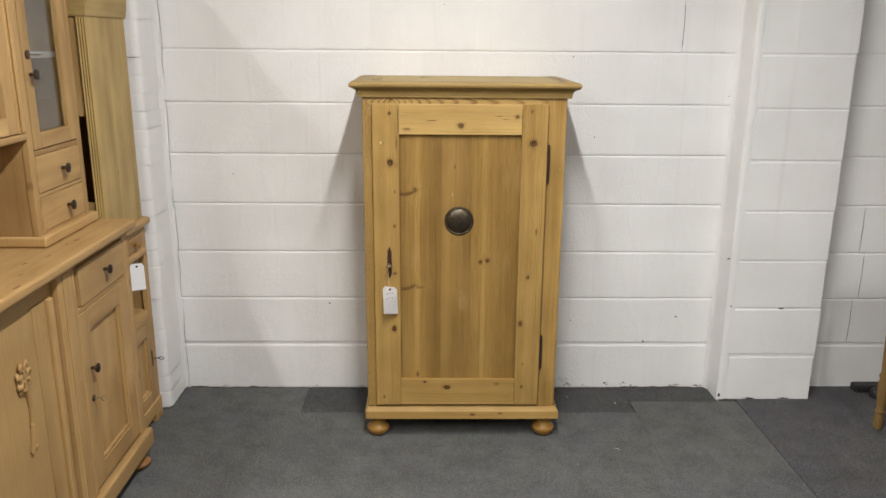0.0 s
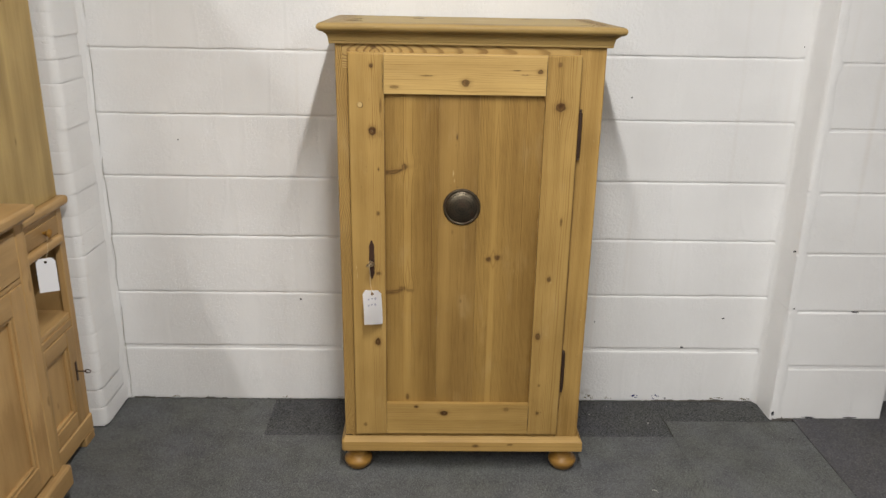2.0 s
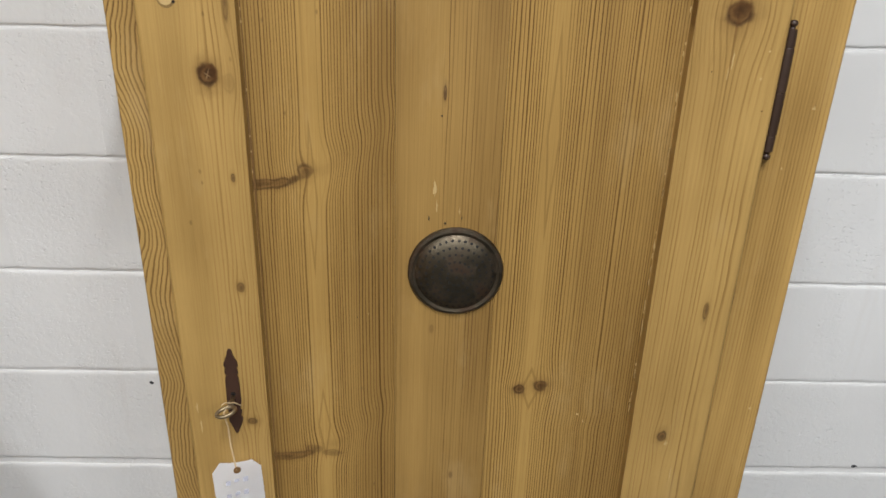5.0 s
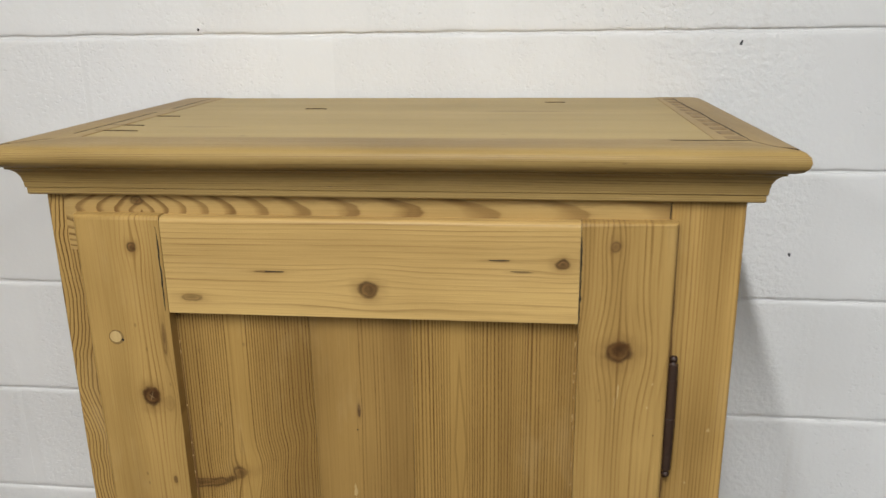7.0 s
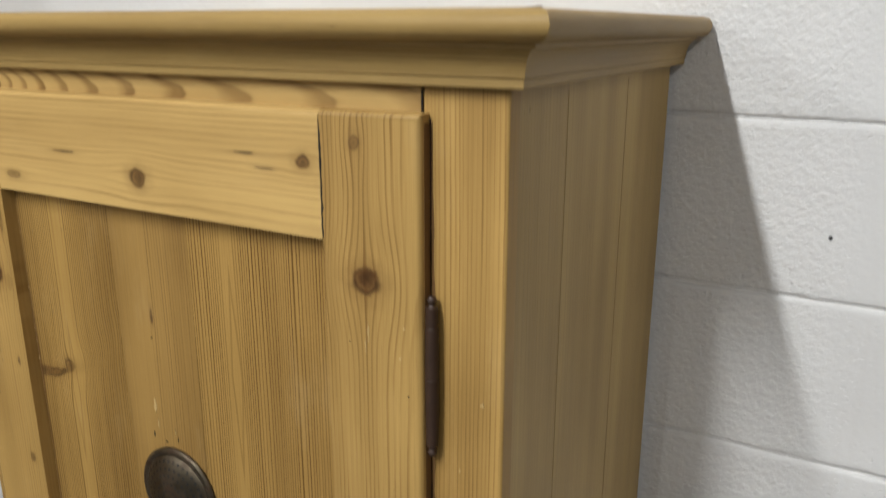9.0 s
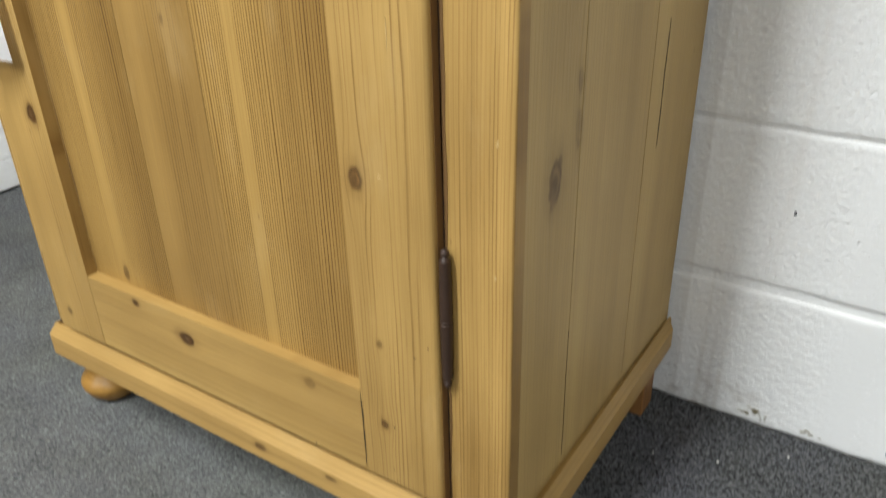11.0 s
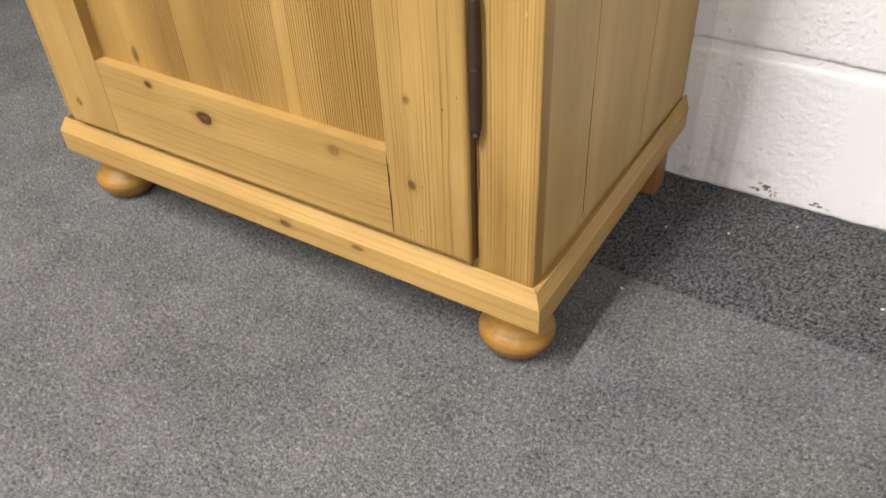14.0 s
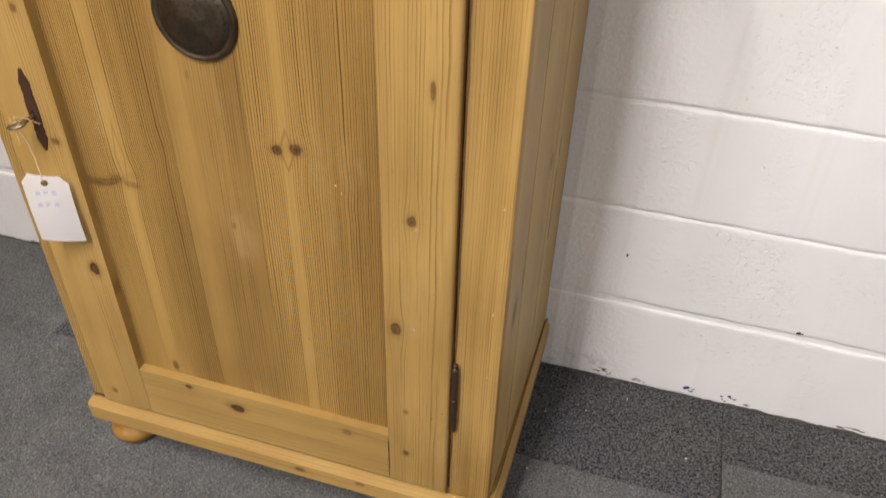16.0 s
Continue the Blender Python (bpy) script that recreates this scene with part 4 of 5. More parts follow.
# brown ribbon that paints the contact shade beside the door, with its dirt
part("door_grime", split_line([(DX1 + 0.0030, DZ0 + 0.001), (DX1 + 0.0028, 0.45), (DX1 + 0.0025, 0.80), (DX1 + 0.0028, 1.10), (DX1 + 0.0024, DZ1 - 0.006)], -YF + 0.0003, 0.0058, 71, lambda x, z, h: (x, -h, z)), gap_amber, cupboard, "contact shade and brown dirt along the door edge")
part("door_gap", box(DX0 - 0.0016, DX0 - 0.0002, YF - 0.0006, YF + 0.004, DZ0, DZ1 - 0.004), gap_brown, cupboard)
part("door_gap", box(DX0, DX1, YF - 0.0006, YF + 0.004, DZ0 - 0.0030, DZ0 - 0.0004), gap_brown, cupboard)

# round vent
VX, VZ, VY = 0.131, 0.9245, 2.9255
VENT = [(0.0560, 0.0), (0.0562, -0.0025), (0.0545, -0.0050), (0.0515, -0.0058), (0.0490, -0.0047), (0.0478, -0.0045), (0.0462, -0.0060), (0.0420, -0.0088), (0.0340, -0.0122),
        (0.0240, -0.0148), (0.0120, -0.0163), (0.0020, -0.0168)]
vent = part("vent", lathe(VENT, VX, VY, VZ, "y", 64), pewter, door, "domed pewter vent with rings of small holes", 30)


def dome_at(r):
    for (ra, ha), (rb, hb) in zip(VENT[6:], VENT[7:]):
        if rb <= r <= ra:
            return ha + (hb - ha) * (ra - r) / (ra - rb), (ha - hb) / (ra - rb)
    return -0.0168, 0.0


holes = []
for ring_r, count in ((0.0, 1), (0.0105, 11), (0.0190, 20), (0.0275, 24), (0.0350, 30), (0.0425, 36)):
    for i in range(count):
        a = 2 * math.pi * i / count + ring_r * 40
        h, slope = dome_at(ring_r)
        bm = bmesh.new()
        bmesh.ops.create_circle(bm, cap_ends=True, radius=0.00165, segments=8)
        nrm = Vector((math.cos(a) * slope, -1.0, math.sin(a) * slope)).normalized()
        turn = nrm.to_track_quat("Z", "Y").to_matrix().to_4x4()
        at = Vector((VX + ring_r * math.cos(a), VY + h, VZ + ring_r * math.sin(a))) + nrm * 0.0004
        bmesh.ops.transform(bm, matrix=Matrix.Translation(at) @ turn, verts=bm.verts)
        holes.append(bm)
tagged(part("perforation", merge(*holes), hole_black, vent), "small black holes", "", "", "stuff")

# keyhole plate with scalloped edges
half = [(0.0012, 0.0620), (0.0030, 0.0590), (0.0034, 0.0545), (0.0062, 0.0480), (0.0085, 0.0420), (0.0084, 0.0380), (0.0066, 0.0355), (0.0080, 0.0320), (0.0082, 0.0275), (0.0062, 0.0250),
        (0.0078, 0.0215), (0.0086, 0.0120), (0.0088, -0.0120), (0.0080, -0.0205), (0.0064, -0.0240), (0.0084, -0.0270), (0.0082, -0.0315), (0.0066, -0.0350), (0.0084, -0.0380), (0.0085, -0.0420), (0.0062, -0.0490), (0.0030, -0.0575), (0.0010, -0.0620)]
EX, EZ = -0.1385, 0.7600
outline = [(EX + a, EZ + b) for a, b in half] + [(EX - a, EZ + b) for a, b in reversed(half)]
esc = part("escutcheon", plate(outline, DY - 0.0022, DY, 0.0006), iron, door, "dark iron keyhole plate with scalloped edge")
part("keyhole", merge(lathe([(0.0030, 0.0), (0.0030, 0.0006)], EX, DY - 0.0027, EZ - 0.002, "y", 12), box(EX - 0.0015, EX + 0.0015, DY - 0.0027, DY - 0.0021, EZ - 0.012, EZ - 0.002)), hole_black, esc)

# marks in the boards
def mark(x0, x1, z0, z1, y, parent):
    part("crack", box(x0, x1, y - 0.0003, y + 0.001, z0, z1), gap_black, parent, "thin dark crack")


def on_door(x, z, h):
    return (x, -h, z)


part("joint_gap", split_line([(PX0 - 0.004, PZ1 + 0.002), (PX0 - 0.0035, PZ1 + 0.05), (PX0 - 0.004, DZ1 - 0.012)], -DY, 0.0022, 61, on_door), gap_black, door, "dark open joint")
part("joint_gap", split_line([(PX1, PZ1 + 0.002), (PX1 + 0.0004, PZ1 + 0.05), (PX1 - 0.0002, DZ1 - 0.008)], -DY, 0.0026, 62, on_door), gap_black, door, "dark open joint")
part("joint_gap", split_line([(PX1, DZ0 + 0.012), (PX1 + 0.0006, DZ0 + 0.05), (PX1, PZ0 - 0.004)], -DY, 0.0016, 63, on_door), gap_black, door, "dark open joint")
# dark ribbon for the gap and for the shade the stile throws on the panel
part("panel_gap", split_line([(PX0 + 0.0022, PZ0 + 0.004), (PX0 + 0.0024, 0.55), (PX0 + 0.0020, 0.90), (PX0 + 0.0016, PZ1 - 0.004)], -2.9255, 0.0024, 64, on_door), gap_amber, door, "gap and stile shade along the panel, as a dark strip")
mark(0.266, 0.288, 1.3275, 1.3283, DY, door)
mark(0.289, 0.309, 1.3155, 1.3161, DY, door)
mark(0.019, 0.040, 1.3095, 1.3103, DY, door)
mark(0.4535, 0.4546, 1.3725, 1.3885, YF, cupboard)


def side_line(name, y, wide, z0, z1, material, label=""):
    """A line in the flared side."""
    x = X1 + 0.006 * (y - YF) / (YB - YF)
    part(name, box(x - 0.001, x + 0.0004, y, y + wide, z0, z1), material, cupboard, label)


def on_side(y, z, h):
    return (h + 0.006 * (y - YF) / (YB - YF), y, z)


part("crack", split_line([(3.264, 0.450), (3.2655, 0.50), (3.2650, 0.54), (3.2668, 0.595)], X1 + 0.0001, 0.0022, 51, on_side), gap_black, cupboard, "thin dark crack")
part("crack", split_line([(3.0484, 0.150), (3.0490, 0.20), (3.0478, 0.26), (3.0482, 0.320)], X1 + 0.0001, 0.0011, 52, on_side), gap_brown, cupboard, "thin dark crack")
part("crack", split_line([(3.2722, 0.618), (3.2728, 0.635), (3.2724, 0.655)], X1 + 0.0001, 0.0012, 53, on_side), gap_black, cupboard, "thin dark crack")
side_line("board_seam", 3.0484, 0.0005, 0.310, 1.385, wood_y)
side_line("board_seam", 3.2250, 0.0005, 0.152, 1.385, wood_y)
part("knot_ring", lathe([(0.0092, 0.0), (0.0092, -0.0001), (0.001, -0.0002)], -0.1655, DY, 1.2255, "y", 18), wood_end, door, "dark ring round a filled knot")
part("knot_plug", lathe([(0.0070, 0.0), (0.0070, -0.0003), (0.0062, -0.0004), (0.001, -0.0004)], -0.166, DY, 1.226, "y", 18), wood_pale, door, "pale oval filler plug")
part("knot_rim", lathe([(0.0017, 0.0), (0.0017, -0.0002), (0.001, -0.0003)], -0.1580, DY, 1.2225, "y", 10), gap_black, door)


def fleck(name, rows, y, material, parent, label, seed):
    """Small splinters and crumbs of filler: rows of (x, z, half width, half height)."""
    bits = [blob(x, y, z, hx, hz, seed + i, 0.0004) for i, (x, z, hx, hz) in enumerate(rows)]
    return tagged(part(name, merge(*bits), material, parent), label, "", "", "stuff")


r7 = random.Random(7)
crumbs = [(PX1 - 0.0012 - r7.uniform(0, 0.0012), r7.uniform(0.72, 1.255), r7.uniform(0.0005, 0.0011), r7.uniform(0.001, 0.008)) for i in range(40)]
crumbs += [(PX0 + 0.0012, r7.uniform(1.0, 1.25), 0.0008, r7.uniform(0.001, 0.003)) for i in range(6)]
fleck("filler", crumbs, 2.9252, wood_pale, door, "pale crumbs of filler along the panel edge", 300)
fleck("splinter", [(0.1045, 1.026, 0.0024, 0.011), (0.1070, 1.006, 0.0012, 0.008), (0.1330, 1.000, 0.0012, 0.006), (0.295, 0.722, 0.0025, 0.002), (0.303, 0.712, 0.001, 0.003), (0.0285, 0.865, 0.0007, 0.0007)], 2.9252, wood_pale, door, "pale chipped spots in the panel", 350)
fleck("splinter", [(0.4075, 1.180, 0.0011, 0.012), (0.4045, 1.166, 0.0008, 0.008), (0.4440, 1.190, 0.0013, 0.0018), (0.4400, 1.162, 0.0015, 0.0024), (0.4100, 0.690, 0.003, 0.004), (0.4230, 0.640, 0.0007, 0.016),
                   (0.4060, 0.515, 0.003, 0.002), (-0.1855, 0.735, 0.002, 0.008), (-0.1830, 0.708, 0.0015, 0.012)], DY - 0.0001, wood_pale, door, "pale chipped spots in the stiles", 370)
fleck("splinter", [(0.5110, 1.128, 0.0026, 0.0030), (0.5170, 0.735, 0.002, 0.003), (0.5140, 0.560, 0.002, 0.003), (0.5130, 0.438, 0.0022, 0.0032), (0.4900, 1.060, 0.001, 0.002)], YF - 0.0001, wood_pale, cupboard, "pale filled nail holes in the front stile", 390)
fleck("pin_hole", [(0.3875, 1.168, 0.0009, 0.0009), (0.4480, 1.128, 0.0009, 0.0010), (0.435, 0.335, 0.0012, 0.0012), (0.451, 0.352, 0.0009, 0.0012), (0.405, 0.236, 0.0008, 0.0014), (0.4010, 0.176, 0.0009, 0.0009), (0.2890, 0.160, 0.0008, 0.0020)], DY - 0.0001, gap_black, door, "tiny dark nail holes", 410)
fleck("pin_hole", [(0.342, 1.252, 0.0008, 0.0008), (0.015, 0.86, 0.0006, 0.0006), (0.1105, 1.110, 0.0012, 0.0014), (0.0985, 0.990, 0.0012, 0.0040), (0.1360, 0.992, 0.0008, 0.003), (0.117, 0.985, 0.0016, 0.0020)], 2.9252, gap_black, door, "tiny dark nail holes in the panel", 430)

# key and tag
key = thing("key", (EX, DY - 0.01, EZ - 0.004), "small dull brass key standing in the keyhole", "key")
kz = EZ - 0.006
part("shank", lathe([(0.0026, 0.0), (0.0026, -0.020), (0.0042, -0.021), (0.0042, -0.024), (0.0028, -0.025), (0.0028, -0.029)], EX, DY + 0.004, kz, "y", 12), steel, key)
ringpts = [(EX - 0.002 + 0.0112 * math.cos(a) * 0.95, DY - 0.0335 + 0.002 * math.cos(a) + 0.0078 * math.sin(a), kz + 0.002 * math.cos(a) + 0.001 * math.sin(a)) for a in (2 * math.pi * i / 24 for i in range(25))]
part("bow", rod(ringpts, 0.0024, 8), steel, key)

tag = thing("price_tag", (EX, DY - 0.03, 0.62), "white card price tag hanging on pale string", "tag")
TGX, TGY, TGT, TGB = -0.1375, 2.887, 0.6690, 0.5580
TURN_TAG = Matrix.Translation((TGX, TGY, 0)) @ Matrix.Rotation(radians(26), 4, "Z") @ Matrix.Translation((-TGX, -TGY, 0))


def twist(bm):
    bmesh.ops.transform(bm, matrix=TURN_TAG, verts=bm.verts)
    return bm


def tag_card():
    bm = bmesh.new()
    rows = []
    zs = [TGT, TGT - 0.012] + [TGT - 0.012 - (TGT - TGB - 0.012) * i / 8 for i in range(1, 9)]
    for zi in zs:
        s = (TGT - zi) / (TGT - TGB)
        hw = 0.0200 if zi == TGT else 0.0305
        bow = -0.004 * math.sin(s * 2.6) - 0.005 * s
        lean = 0.002 * s
        rows.append([bm.verts.new((TGX + lean + hw * k, TGY + bow + 0.0025 * k * k, zi - 0.004 * k)) for k in (-1, -0.5, 0, 0.5, 1)])
    for a, b in zip(rows, rows[1:]):
        for i in range(4):
            bm.faces.new((a[i], a[i + 1], b[i + 1], b[i]))
    geom = bmesh.ops.solidify(bm, geom=bm.faces[:], thickness=0.0006)
    return bm


part("card", twist(tag_card()), card, tag)
part("eyelet", twist(lathe([(0.0046, 0.0), (0.0046, -0.0014), (0.0040, -0.0017), (0.0030, -0.0014), (0.0015, -0.0010)], TGX, TGY - 0.0012, TGT - 0.011, "y", 18)), gap_amber, tag, "brown eyelet")
part("string", rod([(EX - 0.001, DY - 0.026, kz + 0.004), (EX - 0.006, DY - 0.030, kz - 0.004), (EX - 0.004, DY - 0.024, kz - 0.03), (EX - 0.0045, DY - 0.020, kz - 0.06), (TGX, TGY - 0.002, TGT - 0.010)], 0.0009, 6), twine, tag)
part("string", rod([(EX - 0.008, DY - 0.029, kz + 0.006), (EX - 0.002, DY - 0.033, kz + 0.013), (EX + 0.005, DY - 0.020, kz + 0.004), (EX + 0.009, DY - 0.006, kz - 0.010)], 0.0008, 6), twine, tag)
for r in range(2):
    for k in range(3):
        s = 0.24 + 0.17 * r
        px = TGX - 0.006 * s - 0.011 + k * 0.011
        py = TGY - 0.004 * math.sin(s * 2.6) - 0.005 * s - 0.0004
        pz = TGT - s * (TGT - TGB)
        part("writing", twist(box(px - 0.0032, px + 0.0026, py + 0.00035, py + 0.0009, pz - 0.0030 - 0.0006 * k, pz + 0.0030)), ink, tag, "faint writing")

# ---- the dresser along the west side ----
def knob(parent, x, y, z, r=0.016):
    return part("knob", lathe([(0.004, 0.0), (0.006, 0.002), (0.0055, 0.014), (r * 0.8, 0.018), (r, 0.021), (r * 0.96, 0.025), (r * 0.55, 0.028), (0.001, 0.029)], x, y, z, "x", 20), bronze, parent, "dark bronze knob")


def front_door(parent, x, y0, y1, z0, z1, rail, thick=0.022, name="door", pane=None):
    """A framed door that faces east."""
    d = part(name, box(x - thick + 0.001, x - thick + 0.006, y0 + rail * 0.8, y1 - rail * 0.8, z0 + rail * 0.8, z1 - rail * 0.8), pane or wood_z, parent)
    part("stile", box(x - thick, x, y0, y0 + rail, z0, z1, 0.0025), wood_z, d)
    part("stile", box(x - thick, x, y1 - rail, y1, z0, z1, 0.0025), wood_z, d)
    part("rail", box(x - thick, x, y0 + rail + 0.0003, y1 - rail - 0.0003, z1 - rail, z1, 0.0025), wood_h, d)
    part("rail", box(x - thick, x, y0 + rail + 0.0003, y1 - rail - 0.0003, z0, z0 + rail, 0.0025), wood_h, d)
    if pane is None:
        b = 0.012
        yy0, yy1, zz0, zz1 = y0 + rail, y1 - rail, z0 + rail, z1 - rail
        for (a0, a1, c0, c1) in ((yy0, yy0 + b, zz0, zz1), (yy1 - b, yy1, zz0, zz1), (yy0 + b, yy1 - b, zz0, zz0 + b), (yy0 + b, yy1 - b, zz1 - b, zz1)):
            part("bead", box(x - thick + 0.004, x - 0.005, a0, a1, c0, c1, 0.004), wood_z, d)
    return d


DXF = -1.078
dresser = thing("pine_dresser", (-1.34, 1.93, 0), "large stripped pine dresser base with carved centre panel", "dresser")
body = part("body", box(-1.62, DXF - 0.024, 1.12, 2.735, 0.13, 0.932), wood_sidey, dresser)
part("worktop", box(-1.66, -1.047, 1.06, 2.765, 0.9335, 0.966, 0.010, 3), wood_flat, dresser, "thick pine worktop with rounded edge")
for i, (wx, wy, ra, rb) in enumerate([(-1.124, 2.449, 0.009, 0.024), (-1.133, 2.400, 0.006, 0.014), (-1.124, 2.259, 0.005, 0.020), (-1.154, 2.174, 0.008, 0.022), (-1.066, 1.952, 0.007, 0.026)]):
    part("knot", blob(wx, wy, 0.966, ra, rb, 900 + i, 0.0003, "z"), wood_leg, dresser, "dark knot in the worktop")
part("bed_moulding", box(-1.64, -1.066, 1.09, 2.752, 0.922, 0.9333, 0.004), wood_h, dresser)
part("plinth", box(-1.63, -1.058, 1.09, 2.765, 0.062, 0.135, 0.010, 3), wood_h, dresser)
part("end_panel", box(-1.62, DXF - 0.002, 2.7355, 2.748, 0.135, 0.922, 0.002), wood_sidey, dresser)
for fy in (1.2, 2.69):
    part("bun_foot", lathe([(r * 1.1, h * 0.7) for r, h in FOOT], -1.105, fy, 0.0, "z", 28), wood_leg, dresser, "dark turned bun foot")
    part("bun_foot", lathe([(r * 1.1, h * 0.7) for r, h in FOOT], -1.57, fy, 0.0, "z", 28), wood_leg, dresser, "dark turned bun foot")
# north wing: pilaster, drawer, door
part("pilaster", box(DXF - 0.024, DXF, 2.195, 2.2985, 0.135, 0.922, 0.004), wood_z, dresser)
part("bead", box(DXF, DXF + 0.003, 2.222, 2.272, 0.14, 0.915, 0.0012), wood_z, dresser)
part("bead", box(DXF - 0.010, DXF + 0.002, 2.285, 2.2975, 0.14, 0.915, 0.0015), wood_z, dresser)
part("corner_post", box(DXF - 0.024, DXF, 2.693, 2.7345, 0.135, 0.922, 0.004), wood_z, dresser)
part("divider_rail", box(DXF - 0.024, DXF - 0.003, 2.2988, 2.6925, 0.760, 0.776, 0.002), wood_h, dresser)
dr = part("drawer", box(DXF - 0.024, DXF + 0.001, 2.3325, 2.689, 0.7785, 0.9050, 0.003), wood_h, dresser)
knob(dr, DXF + 0.001, 2.518, 0.848)
dd_ = front_door(dresser, DXF, 2.3025, 2.689, 0.150, 0.7585, 0.068)
knob(dd_, DXF, 2.345, 0.566)
part("escutcheon", lathe([(0.011, 0.0), (0.011, 0.002), (0.008, 0.003)], DXF, 2.338, 0.462, "x", 16), iron, dd_)
part("key_shank", lathe([(0.002, 0.0), (0.002, 0.03)], DXF, 2.338, 0.462, "x", 8), steel, dd_)
part("key_bow", rod([(DXF + 0.033, 2.338 + 0.011 * math.cos(a), 0.462 + 0.009 * math.sin(a)) for a in (2 * math.pi * i / 16 for i in range(17))], 0.0017, 6), steel, dd_)
# recessed centre with an applied carving
part("centre_panel", box(DXF - 0.040, DXF - 0.0245, 1.50, 2.194, 0.135, 0.922), wood_z, dresser)
part("centre_moulding", box(DXF - 0.030, DXF - 0.008, 2.150, 2.178, 0.15, 0.865, 0.006), wood_z, dresser)
part("centre_stile", box(DXF - 0.0245, DXF - 0.0212, 2.072, 2.148, 0.15, 0.865, 0.001), wood_z, dresser)
part("centre_stile", box(DXF - 0.0245, DXF - 0.0212, 1.52, 1.62, 0.15, 0.865, 0.001), wood_z, dresser)


def carving():
    """Scrolled leaf and stem ornament, built from bent rods and buds."""
    x = DXF - 0.020
    bits = []
    y0 = 1.978
    bits.append(rod([(x, y0 + 0.020 * math.sin(s * 3.2), 0.70 - 0.23 * s) for s in [i / 14 for i in range(15)]], 0.008, 8))
    for k in range(7):
        a = k * 0.9
        cy, cz = y0 + 0.030 * math.cos(a), 0.700 + 0.036 * math.sin(a)
        bits.append(rod([(x + 0.004 * math.sin(t * 3), cy + 0.018 * t * math.cos(a + 3.5 * t), cz + 0.024 * t * math.sin(a + 3.5 * t)) for t in [i / 10 for i in range(11)]], 0.0065, 8))
    for cy, cz, r in ((y0, 0.704, 0.015), (y0 - 0.022, 0.690, 0.010), (y0 + 0.024, 0.728, 0.011), (y0 - 0.018, 0.662, 0.009), (y0 + 0.016, 0.548, 0.010), (y0 + 0.012, 0.500, 0.009), (y0 + 0.022, 0.476, 0.007)):
        b = bmesh.new()
        bmesh.ops.create_icosphere(b, subdivisions=2, radius=r)
        bmesh.ops.transform(b, matrix=Matrix.Translation((x, cy, cz)) @ Matrix.Diagonal((0.55, 1.0, 1.25, 1)), verts=b.verts)
        bits.append(b)
    return merge(*bits)


part("carving", carving(), wood_z, dresser, "applied carved scroll and leaf ornament")

HX = -1.187
hutch = thing("dresser_hutch", (-1.40, 1.95, 0.966), "pine dresser top with glazed doors and small drawers", "dresser top")
part("base_moulding", box(-1.60, HX + 0.020, 2.340, 2.735, 0.9665, 1.002, 0.008, 3), wood_h, hutch)
part("tower_side", box(-1.58, HX - 0.003, 2.346, 2.362, 1.002, 1.985, 0.001), wood_sidey, hutch)
part("tower_side", box(-1.58, HX - 0.003, 2.692, 2.708, 1.002, 1.985, 0.001), wood_sidey, hutch)
part("tower_back", box(-1.59, -1.578, 1.12, 2.708, 0.967, 1.985), wood_sidey, hutch)
part("tower_stile", box(HX - 0.022, HX, 2.344, 2.3745, 1.002, 1.985, 0.003), wood_z, hutch)
part("tower_stile", box(HX - 0.022, HX, 2.6755, 2.710, 1.002, 1.985, 0.003), wood_z, hutch)
for z0, z1 in ((1.002, 1.010), (1.1165, 1.1295), (1.246, 1.262)):
    part("tower_rail", box(HX - 0.022, HX - 0.001, 2.3747, 2.6752, z0, z1, 0.002), wood_h, hutch)
for z0, z1, ky in ((1.011, 1.115, 2.545), (1.131, 1.2445, 2.535)):
    d_ = part("drawer", box(HX - 0.022, HX + 0.002, 2.3775, 2.673, z0, z1, 0.003), wood_h, hutch)
    knob(d_, HX + 0.002, ky, (z0 + z1) / 2, 0.0165)
hd = front_door(hutch, HX + 0.002, 2.3775, 2.673, 1.265, 1.90, 0.048, pane=glass)
knob(hd, HX + 0.002, 2.402, 1.490, 0.0165)
part("key_plate", lathe([(0.014, 0.0), (0.014, 0.002), (0.010, 0.004)], HX + 0.002, 2.402, 1.548, "x", 16), iron, hd)
part("key_shank", lathe([(0.002, 0.0), (0.002, 0.042)], HX + 0.002, 2.402, 1.548, "x", 8), steel, hd)
part("shelf", box(-1.575, HX - 0.03, 2.3625, 2.6915, 1.535, 1.552), lamp_grey, hutch, "white painted shelf")
part("lining", box(-1.5775, -1.57, 2.3625, 2.6915, 1.262, 1.98), card, hutch, "pale lining behind the glass")
part("floor_board", box(-1.575, HX - 0.024, 2.3625, 2.6915, 1.247, 1.261), wood_flat, hutch)
part("tower_top", box(-1.59, HX + 0.03, 1.08, 2.74, 1.9855, 2.03, 0.012, 3), wood_h, hutch)
part("upper_rail", box(HX - 0.022, HX, 2.375, 2.675, 1.902, 1.985, 0.002), wood_h, hutch)
# the glazed cupboard over the open middle
part("centre_floor", box(-1.577, HX + 0.004, 1.45, 2.3435, 1.300, 1.322, 0.007, 3), wood_h, hutch)
part("centre_stile", box(HX - 0.022, HX + 0.001, 2.300, 2.3432, 1.3225, 1.985, 0.004), wood_z, hutch)
part("centre_bead", box(HX + 0.001, HX + 0.008, 2.312, 2.328, 1.33, 1.985, 0.003), wood_z, hutch)
front_door(hutch, HX, 1.90, 2.298, 1.325, 1.90, 0.050, pane=glass)
